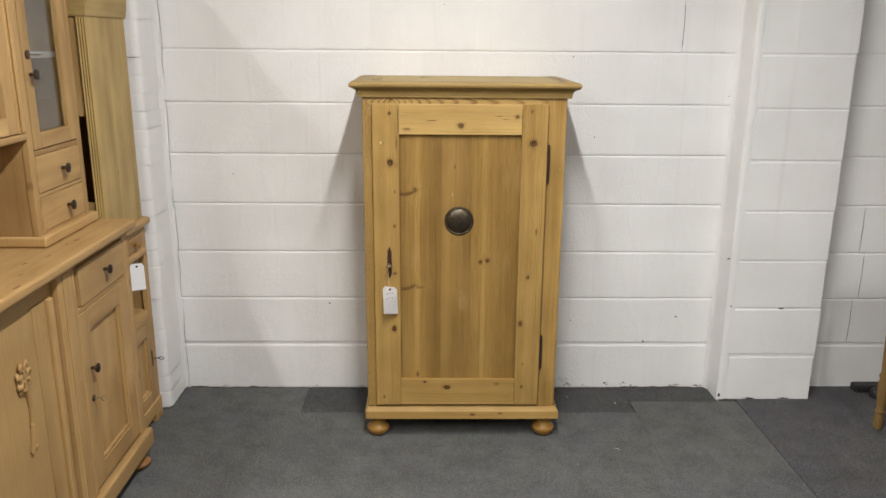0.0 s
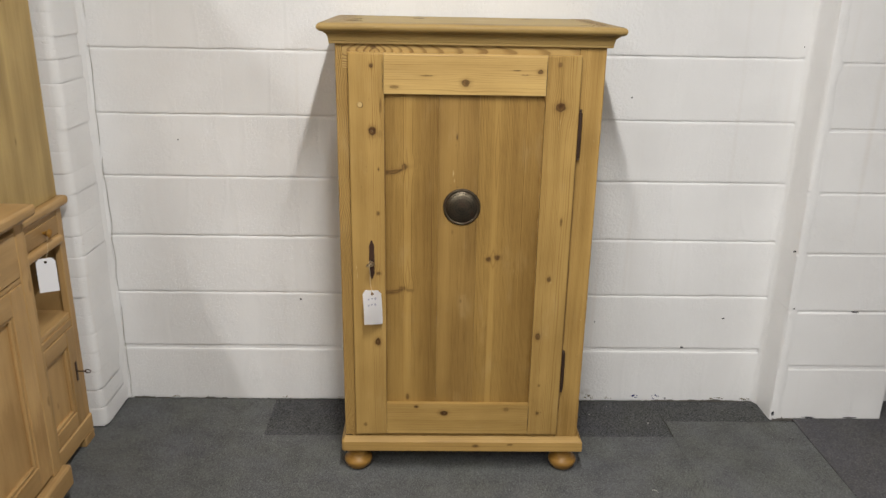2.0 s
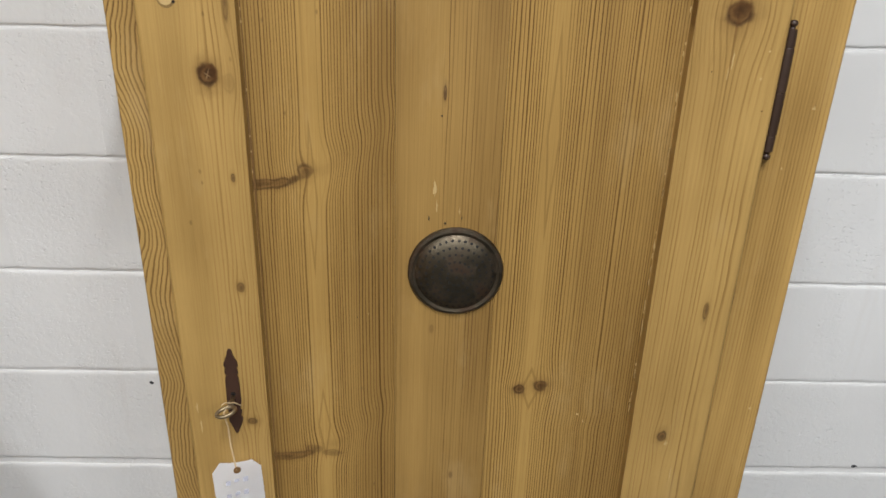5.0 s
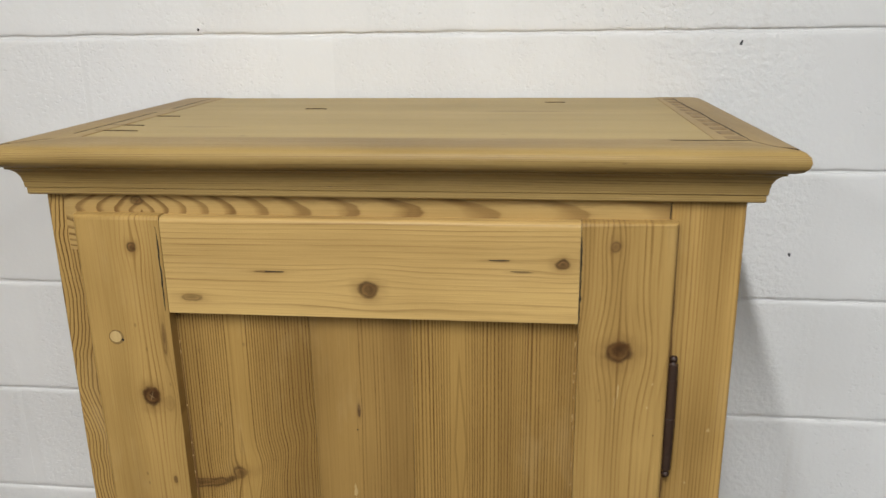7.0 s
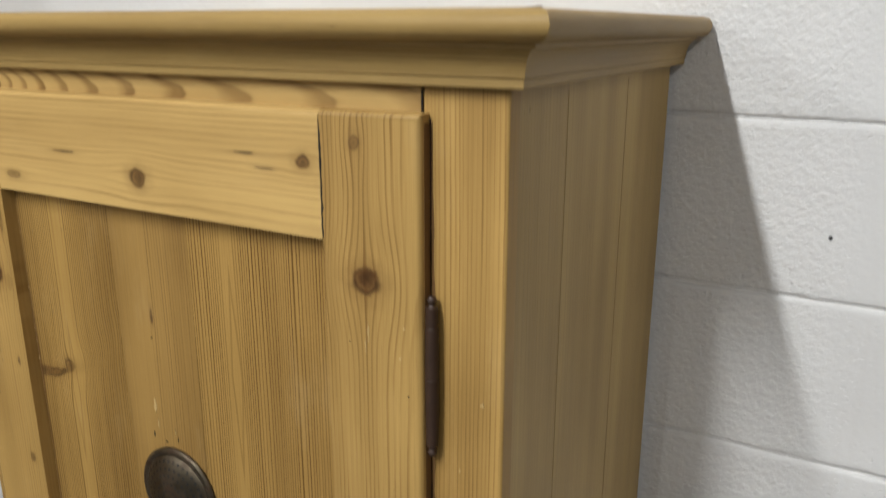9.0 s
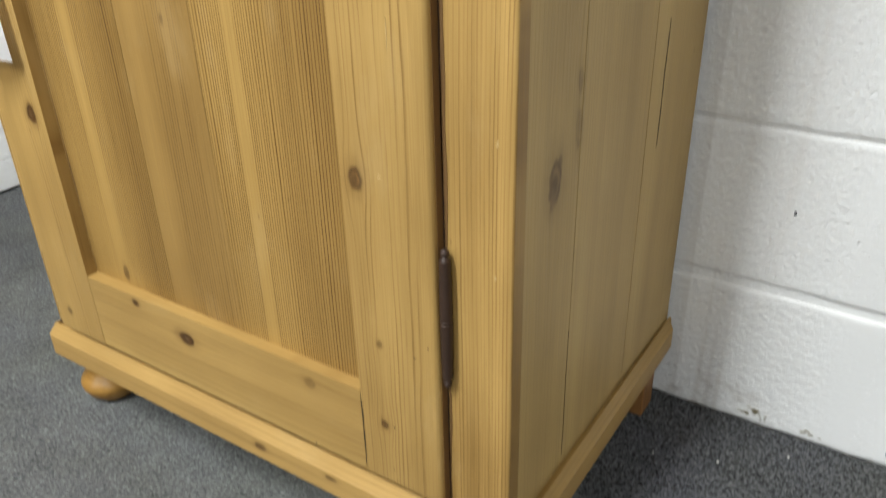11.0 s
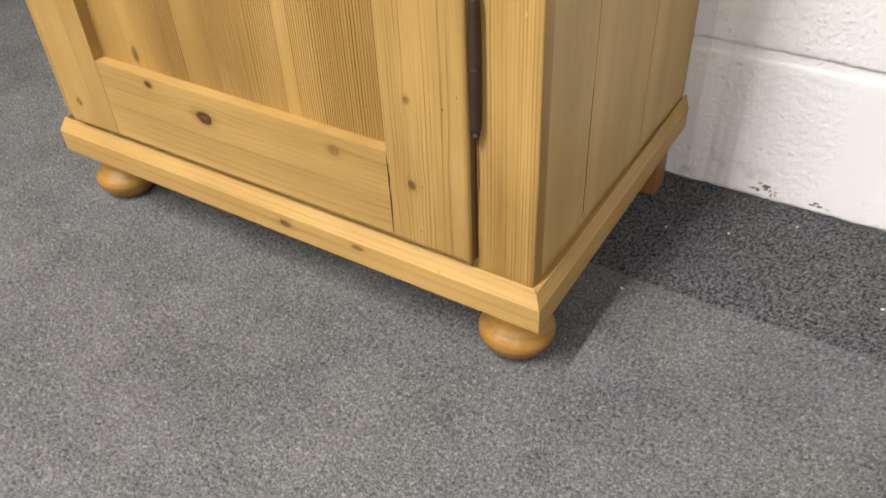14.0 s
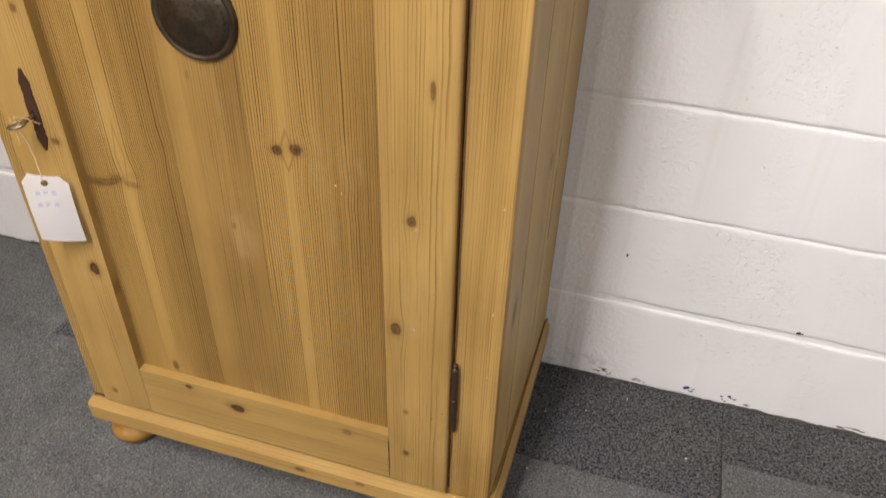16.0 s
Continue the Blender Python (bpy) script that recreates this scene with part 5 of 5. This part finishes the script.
part("centre_rail", box(HX - 0.022, HX - 0.001, 1.45, 2.2995, 1.902, 1.985, 0.002), wood_h, hutch)

# ---- the tall cupboard in the corner ----
BX, BY0, BY1 = -1.155, 2.800, 3.128
base = thing("corner_cupboard", (-1.4, 2.99, 0), "narrow stripped pine cupboard with drawer, open shelf and small door", "cupboard")
part("top", box(-1.64, BX + 0.020, BY0 - 0.02, 3.152, 0.858, 0.888, 0.011, 3), wood_flat, base)
part("side_panel", box(-1.62, BX - 0.002, BY0, BY0 + 0.018, 0.02, 0.857), wood_sidey, base)
part("side_panel", box(-1.62, BX - 0.002, BY1 - 0.018, BY1, 0.02, 0.857), wood_sidey, base)
part("back_panel", box(-1.635, -1.621, BY0, BY1, 0.02, 0.857), wood_z, base)
part("post", box(BX - 0.022, BX, BY0 - 0.001, BY0 + 0.036, 0.0, 0.857, 0.003), wood_z, base)
part("post", box(BX - 0.022, BX, BY1 - 0.036, BY1 + 0.001, 0.0, 0.857, 0.003), wood_z, base)
part("rail", box(BX - 0.022, BX - 0.001, BY0 + 0.0362, BY1 - 0.0362, 0.835, 0.857), wood_h, base)
dw = part("drawer", box(BX - 0.022, BX + 0.002, BY0 + 0.038, BY1 - 0.038, 0.776, 0.833, 0.003), wood_h, base)
part("knob", lathe([(0.005, 0.0), (0.008, 0.012), (0.014, 0.018), (0.012, 0.026), (0.003, 0.029)], BX + 0.002, 2.99, 0.806, "x", 18), wood_foot, dw, "turned wooden knob")
part("rail", box(BX - 0.022, BX + 0.016, BY0 + 0.0362, BY1 - 0.0362, 0.744, 0.774, 0.010, 3), wood_h, base)
part("shelf", box(-1.62, BX - 0.004, BY0 + 0.0185, BY1 - 0.0185, 0.478, 0.498, 0.002), wood_flat, base)
part("rail", box(BX - 0.022, BX, BY0 + 0.0362, BY1 - 0.0362, 0.452, 0.4775, 0.003), wood_h, base)
bd = front_door(base, BX + 0.002, BY0 + 0.037, BY1 - 0.037, 0.100, 0.450, 0.052)
part("escutcheon", box(BX + 0.002, BX + 0.004, 3.066, 3.078, 0.255, 0.325, 0.0008), iron, bd)
part("key_shank", lathe([(0.0022, 0.0), (0.0022, 0.030)], BX + 0.004, 3.072, 0.290, "x", 8), iron, bd)
part("key_bow", rod([(BX + 0.040 + 0.010 * math.cos(a), 3.072, 0.290 + 0.006 * math.sin(a)) for a in (2 * math.pi * i / 16 for i in range(17))], 0.0016, 6), iron, bd)
part("apron", box(BX - 0.022, BX + 0.006, BY0 - 0.004, BY1 + 0.004, 0.035, 0.098, 0.006, 3), wood_h, base)
for fy0, fy1 in ((BY0 - 0.004, BY0 + 0.07), (BY1 - 0.07, BY1 + 0.004)):
    part("bracket_foot", box(BX - 0.05, BX + 0.006, fy0, fy1, 0.0, 0.0349, 0.004), wood_z, base)

tag2 = thing("price_tag", (-1.119, 2.912, 0.70), "white card price tag hanging on the drawer rail", "tag")
T2X, T2Y, T2T = -1.119, 2.912, 0.752
bm = plate([(-0.0270, -0.108), (0.0270, -0.108), (0.0270, -0.012), (0.0180, 0.0), (-0.0180, 0.0), (-0.0270, -0.012)], -0.0003, 0.0003)
turn2 = Matrix.Translation((T2X, T2Y, T2T)) @ Matrix.Rotation(radians(27), 4, "Z")
bmesh.ops.transform(bm, matrix=turn2, verts=bm.verts)
part("card", bm, card, tag2)
bm = lathe([(0.0042, 0.0005), (0.0042, -0.0012), (0.0014, -0.0014)], 0, 0, -0.012, "y", 12)
bmesh.ops.transform(bm, matrix=turn2, verts=bm.verts)
part("eyelet", bm, bronze, tag2, "brown eyelet")
part("string", rod([(T2X, T2Y - 0.001, T2T - 0.011), (T2X + 0.002, T2Y + 0.02, T2T + 0.018), (BX + 0.020, 2.978, 0.800), (BX + 0.012, 2.992, 0.812)], 0.0009, 6), twine, tag2)

UX = -1.160
upper = thing("wall_cupboard", (-1.4, 2.99, 0.888), "plain pine upper cupboard with fluted corner and cornice", "cupboard top")
part("body", box(-1.58, UX - 0.018, 2.95, 3.125, 0.8885, 1.672), wood_sidey, upper)
part("near_board", box(-1.58, UX - 0.0205, 2.775, 2.790, 1.330, 1.672), wood_sidey, upper)
part("near_board", box(-1.58, UX - 0.0205, 2.775, 2.790, 0.8885, 1.02), wood_sidey, upper)
part("plain_panel", box(UX - 0.0178, UX, 2.852, 3.127, 0.8885, 1.672, 0.003), wood_olive_z, upper)
part("corner_post", box(UX - 0.020, UX + 0.002, 2.772, 2.8515, 0.8885, 1.672, 0.002), wood_olive_z, upper)
part("flute_ground", box(UX - 0.029, UX + 0.003, 2.768, 2.7715, 0.8885, 1.672), wood_end, upper)
for i in range(4):
    part("flute", lathe([(0.0036, 0.0), (0.0036, 0.765)], UX - 0.025 + i * 0.0090, 2.7675, 0.900, "z", 10), wood_olive_z, upper)
CU = [(-0.03, 1.668), (0.004, 1.668), (0.008, 1.674), (0.009, 1.690), (0.012, 1.694), (0.014, 1.72), (0.020, 1.76), (0.034, 1.80), (0.045, 1.82), (0.045, 1.84), (-0.03, 1.84)]
part("cornice", sweep(CU, [(-1.58, 2.772, 0, -1), (UX, 2.772, 1, -1), (UX, 3.130, 1, 0)]), wood_olive_h, upper)
part("cornice_lid", box(-1.58, UX - 0.02, 2.79, 3.12, 1.672, 1.838), wood_flat, upper)

# ---- things by the pier ----
table = thing("side_table", (2.15, 2.80, 0), "pine table with turned legs beside the pier", "table")
LEG = [(0.015, 0.0), (0.0185, 0.004), (0.0195, 0.030), (0.0185, 0.062), (0.0165, 0.070), (0.0215, 0.076), (0.0215, 0.082), (0.0170, 0.088), (0.0185, 0.110), (0.0230, 0.170), (0.0245, 0.205), (0.0200, 0.228), (0.0245, 0.236), (0.0245, 0.246),
       (0.0190, 0.256), (0.0220, 0.320), (0.0270, 0.480), (0.0270, 0.560), (0.0200, 0.580), (0.0290, 0.590), (0.0290, 0.700)]
for lx in (1.948, 2.35):
    for ly in (2.60, 3.0):
        part("leg", lathe(LEG, lx, ly, 0.0, "z", 24), wood_end, table)
for rail in ((1.96, 2.34, 2.592, 2.610), (1.96, 2.34, 2.990, 3.008)):
    part("apron", box(*rail, 0.60, 0.70, 0.002), wood_x, table)
for rail in ((1.940, 1.958, 2.612, 2.988), (2.342, 2.360, 2.612, 2.988)):
    part("apron", box(*rail, 0.60, 0.70, 0.002), wood_h, table)
part("tabletop", box(1.915, 2.385, 2.565, 3.035, 0.7005, 0.728, 0.005, 3), wood_flat, table)

iron_base = thing("cast_iron_base", (2.13, 3.35, 0), "low black cast iron base standing by the wall", "iron base")
part("bar", box(2.035, 2.34, 3.345, 3.398, 0.0, 0.036, 0.008, 3), black_rubber, iron_base)
part("lobe", lathe([(0.028, 0.0), (0.034, 0.008), (0.033, 0.030), (0.022, 0.042), (0.004, 0.046)], 2.112, 3.300, 0.0, "z", 20), black_rubber, iron_base)
part("lobe", lathe([(0.028, 0.0), (0.034, 0.008), (0.033, 0.030), (0.022, 0.042), (0.004, 0.046)], 2.25, 3.300, 0.0, "z", 20), black_rubber, iron_base)

# ---- lint on the carpet ----
def curl(name, pts, r, label):
    o = part(name, rod(pts, r, 6), lint)
    return tagged(o, label, "lint")


curl("thread", [(0.772, 2.826, 0.001), (0.778, 2.825, 0.0025), (0.785, 2.821, 0.0025), (0.790, 2.814, 0.001)], 0.0007, "short white thread lying on grey carpet")
for i, (lx, ly) in enumerate([(0.474, 2.639), (0.599, 2.702), (0.571, 3.118), (0.578, 3.272), (0.66, 3.30), (0.87, 3.24), (0.74, 3.36), (0.70, 2.62)]):
    tagged(part("lint_speck", blob(lx, ly, 0.0, 0.0016 + 0.0006 * (i % 3), 0.0012, i, 0.0012, "z"), lint), "tiny pale speck of lint on the carpet", "lint", "lint on the carpet")

# ---- chips and marks on the wall ----
for i, (mx, mz, rx, rz, mm) in enumerate([
        (-0.444, 0.418, 0.007, 0.006, chip_dark), (1.174, 0.354, 0.010, 0.005, chip_dark), (1.318, 1.371, 0.003, 0.004, chip_dark), (1.027, 0.231, 0.012, 0.005, chip_dark),
        (0.631, 1.534, 0.004, 0.008, chip_dark), (-0.247, 1.562, 0.004, 0.004, chip_dark), (0.677, 0.336, 0.003, 0.006, chip_dark), (0.660, 0.010, 0.024, 0.007, grime),
        (0.690, 0.004, 0.006, 0.005, grime), (0.755, 0.006, 0.016, 0.003, grime), (0.870, 0.010, 0.016, 0.007, blue_mark), (0.945, 0.010, 0.014, 0.008, blue_mark), (0.985, 0.006, 0.012, 0.004, chip_dark),
        (1.20, 0.006, 0.03, 0.004, grime), (1.30, 0.006, 0.025, 0.005, grime), (1.345, 0.02, 0.006, 0.014, chip_dark), (-0.30, 0.003, 0.012, 0.002, grime),
        (-0.52, 0.003, 0.010, 0.002, grime), (-0.95, 0.003, 0.015, 0.003, grime), (0.075, 1.742, 0.004, 0.004, chip_dark), 
        (0.74, 1.19, 0.004, 0.006, chip_dark), (-0.85, 1.02, 0.005, 0.004, chip_dark)]):
    r9 = random.Random(600 + i)
    if mm is chip_dark:
        bits = [blob(mx, WALL_Y - 0.0005, mz, rx * 0.8, rz * 0.8, 40 + i)]
    else:
        bits = [blob(mx + rx * r9.uniform(-1, 1), WALL_Y - 0.0005 - 0.0001 * k, max(0.001, mz + rz * r9.uniform(-0.9, 1.3)), rx * r9.uniform(0.15, 0.42), rz * r9.uniform(0.2, 0.55), 40 + i * 9 + k) for k in range(7)]
    part("paint_chip", merge(*bits), mm, wall_north)
for i, (mx, mz, rx, rz) in enumerate([(1.338, 0.676, 0.006, 0.004), (1.36, 0.02, 0.006, 0.016), (1.372, 0.455, 0.007, 0.005), (1.50, 0.005, 0.03, 0.005), (1.66, 0.005, 0.03, 0.004), (1.60, 0.445, 0.018, 0.003)]):
    part("paint_chip", blob(mx, PIER_Y - 0.0005, mz, rx, rz, 80 + i), chip_dark, pier)

def grime_line(x0, x1, y, seed):
    """The ragged dark edge where old paint stops above the carpet."""
    r = random.Random(seed)
    bm = bmesh.new()
    low, top = [], []
    n = int((x1 - x0) / 0.0045)
    h = 0.002
    for k in range(n + 1):
        h = min(max(h + r.uniform(-0.0018, 0.0016), -0.008), 0.0030)
        z = h + (r.uniform(0.001, 0.005) if r.random() < 0.05 else 0.0)
        x = x0 + (x1 - x0) * k / n
        low.append(bm.verts.new((x, y, -0.012)))
        top.append(bm.verts.new((x, y + 0.0006, z)))
    for k in range(n):
        bm.faces.new((low[k], low[k + 1], top[k + 1], top[k]))
    bmesh.ops.solidify(bm, geom=bm.faces[:], thickness=0.001)
    return bm


part("grime_line", grime_line(-1.11, 1.35, WALL_Y - 0.0012, 21), edge_grime, wall_north, "ragged dark edge of old paint")
part("grime_line", grime_line(1.358, 1.776, PIER_Y - 0.0045, 22), edge_grime, pier, "ragged dark edge of old paint")

# upright joints that show beside the pier
for jx, jz0, jz1, js in ((1.996, 0.226, 0.440, 91), (2.020, 0.452, 0.660, 92), (1.992, 0.672, 0.880, 93), (1.094, 1.558, 1.770, 94)):
    part("open_joint", split_line([(jx, jz0), (jx + 0.002, (jz0 + jz1) / 2), (jx - 0.001, jz1)], -WALL_Y + 0.0009, 0.0034, js, on_door), edge_grime, wall_north, "thin open joint between painted blocks")

# ---- blocks and bricks ----
def piece(name, mesh, at, parent):
    ob = new(name, mesh)
    ob.location = at
    ob.parent = parent
    return ob


def piece_mesh(name, sx, sy, sz, bevel, material, warp=0.0, seed=0):
    bm = box(0, sx, 0, sy, 0, sz, bevel, 2)
    rnd = random.Random(seed)
    for v in bm.verts:
        v.co += Vector((rnd.uniform(-warp, warp), rnd.uniform(-warp, warp) * 0.5, rnd.uniform(-warp, warp)))
    me = bpy.data.meshes.new(name)
    bmesh.ops.recalc_face_normals(bm, faces=bm.faces)
    bm.to_mesh(me)
    bm.free()
    smooth(me, 12)
    me.materials.append(material)
    return me


def block_mesh(name, sx, sy, sz, seed, material, depth=0.0042, steps=15, wander=0.0012):
    """A block under thick paint: its long arrises waver, and the joint beside them is filled in places."""
    rnd = random.Random(seed)
    bm = bmesh.new()
    rows = []
    ease = [rnd.uniform(0.0, 1.0) for k in range(6)]
    for i in range(steps + 1):
        s_ = i / steps * 4.999
        k = int(s_)
        fill = ease[k] + (ease[k + 1] - ease[k]) * (s_ - k)
        lo, hi = rnd.uniform(-wander, wander), rnd.uniform(-wander, wander)
        d = depth * (0.55 + 0.45 * fill)
        e = 0.0006 if i in (0, steps) else 0.0
        prof = [(sy, 0.0), (d, 0.0 + lo * 0.5), (d * 0.32, 0.0016 + lo), (0.0, 0.0052 + lo), (-0.0001, 0.011), (-0.0001, sz - 0.011), (0.0, sz - 0.0052 + hi), (d * 0.32, sz - 0.0016 + hi), (d, sz + hi * 0.5), (sy, sz)]
        rows.append([bm.verts.new((sx * i / steps, y + (e if y < sy else 0.0), z)) for y, z in prof])
    m = len(rows[0])
    for a, b in zip(rows, rows[1:]):
        for q in range(m):
            r = (q + 1) % m
            bm.faces.new((a[q], a[r], b[r], b[q]))
    bm.faces.new(rows[0])
    bm.faces.new(rows[-1])
    me = bpy.data.meshes.new(name)
    bmesh.ops.recalc_face_normals(bm, faces=bm.faces)
    bm.to_mesh(me)
    bm.free()
    smooth(me, 40)
    me.materials.append(material)
    return me


rnd = random.Random(5)
JOINT = 0.0045
blocks = [block_mesh("block", BLOCK, 0.05, COURSE - JOINT, s + 70, paint_wall) for s in range(8)]
for c in range(13):
    z = c * COURSE
    start = 0.645 if c % 2 else 0.866
    first = start - BLOCK * math.ceil((start + 1.14) / BLOCK)
    k = 0
    x = first
    while x < 3.6:
        piece("block", blocks[(c * 5 + k * 3) % 8], (x + 0.0004, WALL_Y - rnd.uniform(-0.0003, 0.0005), z + JOINT / 2 - (0.010 if c == 0 else 0.0)), wall_north)
        x += BLOCK
        k += 1
pier_blocks = [piece_mesh("block", PIER_X1 - PIER_X0, 0.13, COURSE - JOINT, 0.006, paint_wall, 0.0015, s + 20) for s in range(5)]
for c in range(13):
    piece("block", pier_blocks[c % 5], (PIER_X0 + rnd.uniform(-0.004, 0.004), PIER_Y + rnd.uniform(-0.002, 0.002), c * COURSE + JOINT / 2 - (0.010 if c == 0 else 0.0)), pier)
BC = 0.0725


def brick_mesh(seed):
    """A header brick under thick paint: a well rounded corner and soft, uneven joints."""
    rnd = random.Random(seed)
    bm = bmesh.new()
    zs = [0.0, 0.0022, 0.0060, 0.0110, BC - 0.0110, BC - 0.0060, BC - 0.0022, BC]
    lo, hi = rnd.choice((0.0005, 0.0012, 0.0024)), rnd.choice((0.0004, 0.0010, 0.0018))
    ins = [lo, lo * 0.4, lo * 0.08, 0.0, 0.0, hi * 0.08, hi * 0.4, hi]
    dx, dy = rnd.uniform(-0.002, 0.002), rnd.uniform(-0.002, 0.002)
    tilt = rnd.uniform(-0.0022, 0.0022)
    rows = []
    for k, (z, d) in enumerate(zip(zs, ins)):
        keep = 1.0 if k in (0, 7) else 0.0
        line = [(0.0, 0.0), (0.07, 0.0), (0.14, 0.0), (0.186, 0.0), (0.201, 0.0035), (0.2105, 0.012), (0.215, 0.028), (0.215, 0.09), (0.215, 0.235)]
        row = []
        for q, (x, y) in enumerate(line):
            wob = rnd.uniform(-0.0004, 0.0004)
            fade = 1.0 if q < 6 else 0.6 if q == 6 else 0.35
            px = x + dx - (d * fade if q > 3 else 0.0)
            py = y + dy + (d * fade if q < 6 else 0.0) + wob
            row.append(bm.verts.new((px, py, z + (x - 0.1) * tilt * 8.0 * (0.0 if keep else 0.12) + wob * 0.6 * (1 - keep))))
        rows.append(row)
    for a, b in zip(rows, rows[1:]):
        for q in range(len(a) - 1):
            bm.faces.new((a[q], a[q + 1], b[q + 1], b[q]))
    me = bpy.data.meshes.new("brick")
    bmesh.ops.recalc_face_normals(bm, faces=bm.faces)
    bm.to_mesh(me)
    bm.free()
    smooth(me, 60)
    me.materials.append(paint_brick)
    return me


bricks = [brick_mesh(s + 40) for s in range(8)]
for c in range(40):
    piece("brick", bricks[c * 5 % 8], (BRICK_X - 0.215 + rnd.uniform(-0.003, 0.002), BRICK_Y + rnd.uniform(-0.002, 0.002), c * BC), brick_pier)


def mortar_fillet():
    """The slurry of old paint and mortar that fills the corner between brick pier and block wall."""
    bm = bmesh.new()
    rows = []
    r2 = random.Random(3)
    for i in range(60):
        z = CEIL * i / 59
        inner = 3.392 + r2.uniform(-0.008, 0.008)
        rows.append([bm.verts.new(p) for p in ((BRICK_X - 0.01, inner - 0.02, z), (BRICK_X + 0.003, inner, z), (BRICK_X + 0.005, 3.408, z), (BRICK_X + 0.012 + r2.uniform(-0.004, 0.004), WALL_Y - 0.004, z), (BRICK_X - 0.02, WALL_Y + 0.002, z))])
    for a, b in zip(rows, rows[1:]):
        for i in range(4):
            bm.faces.new((a[i], a[i + 1], b[i + 1], b[i]))
    return bm


part("mortar", mortar_fillet(), paint_brick, brick_pier)
r2 = random.Random(11)
crack = [(BRICK_X + 0.016 + r2.uniform(-0.004, 0.004), 1.95 * i / 45) for i in range(46)]
for k, (a, b) in enumerate(((0, 9), (10, 22), (23, 31), (33, 45))):
    part("crack", split_line(crack[a:b + 1], -WALL_Y + 0.0035, 0.0013, 80 + k, lambda x, z, h: (x, -h, z)), grime, brick_pier, "thin dark crack down the corner")
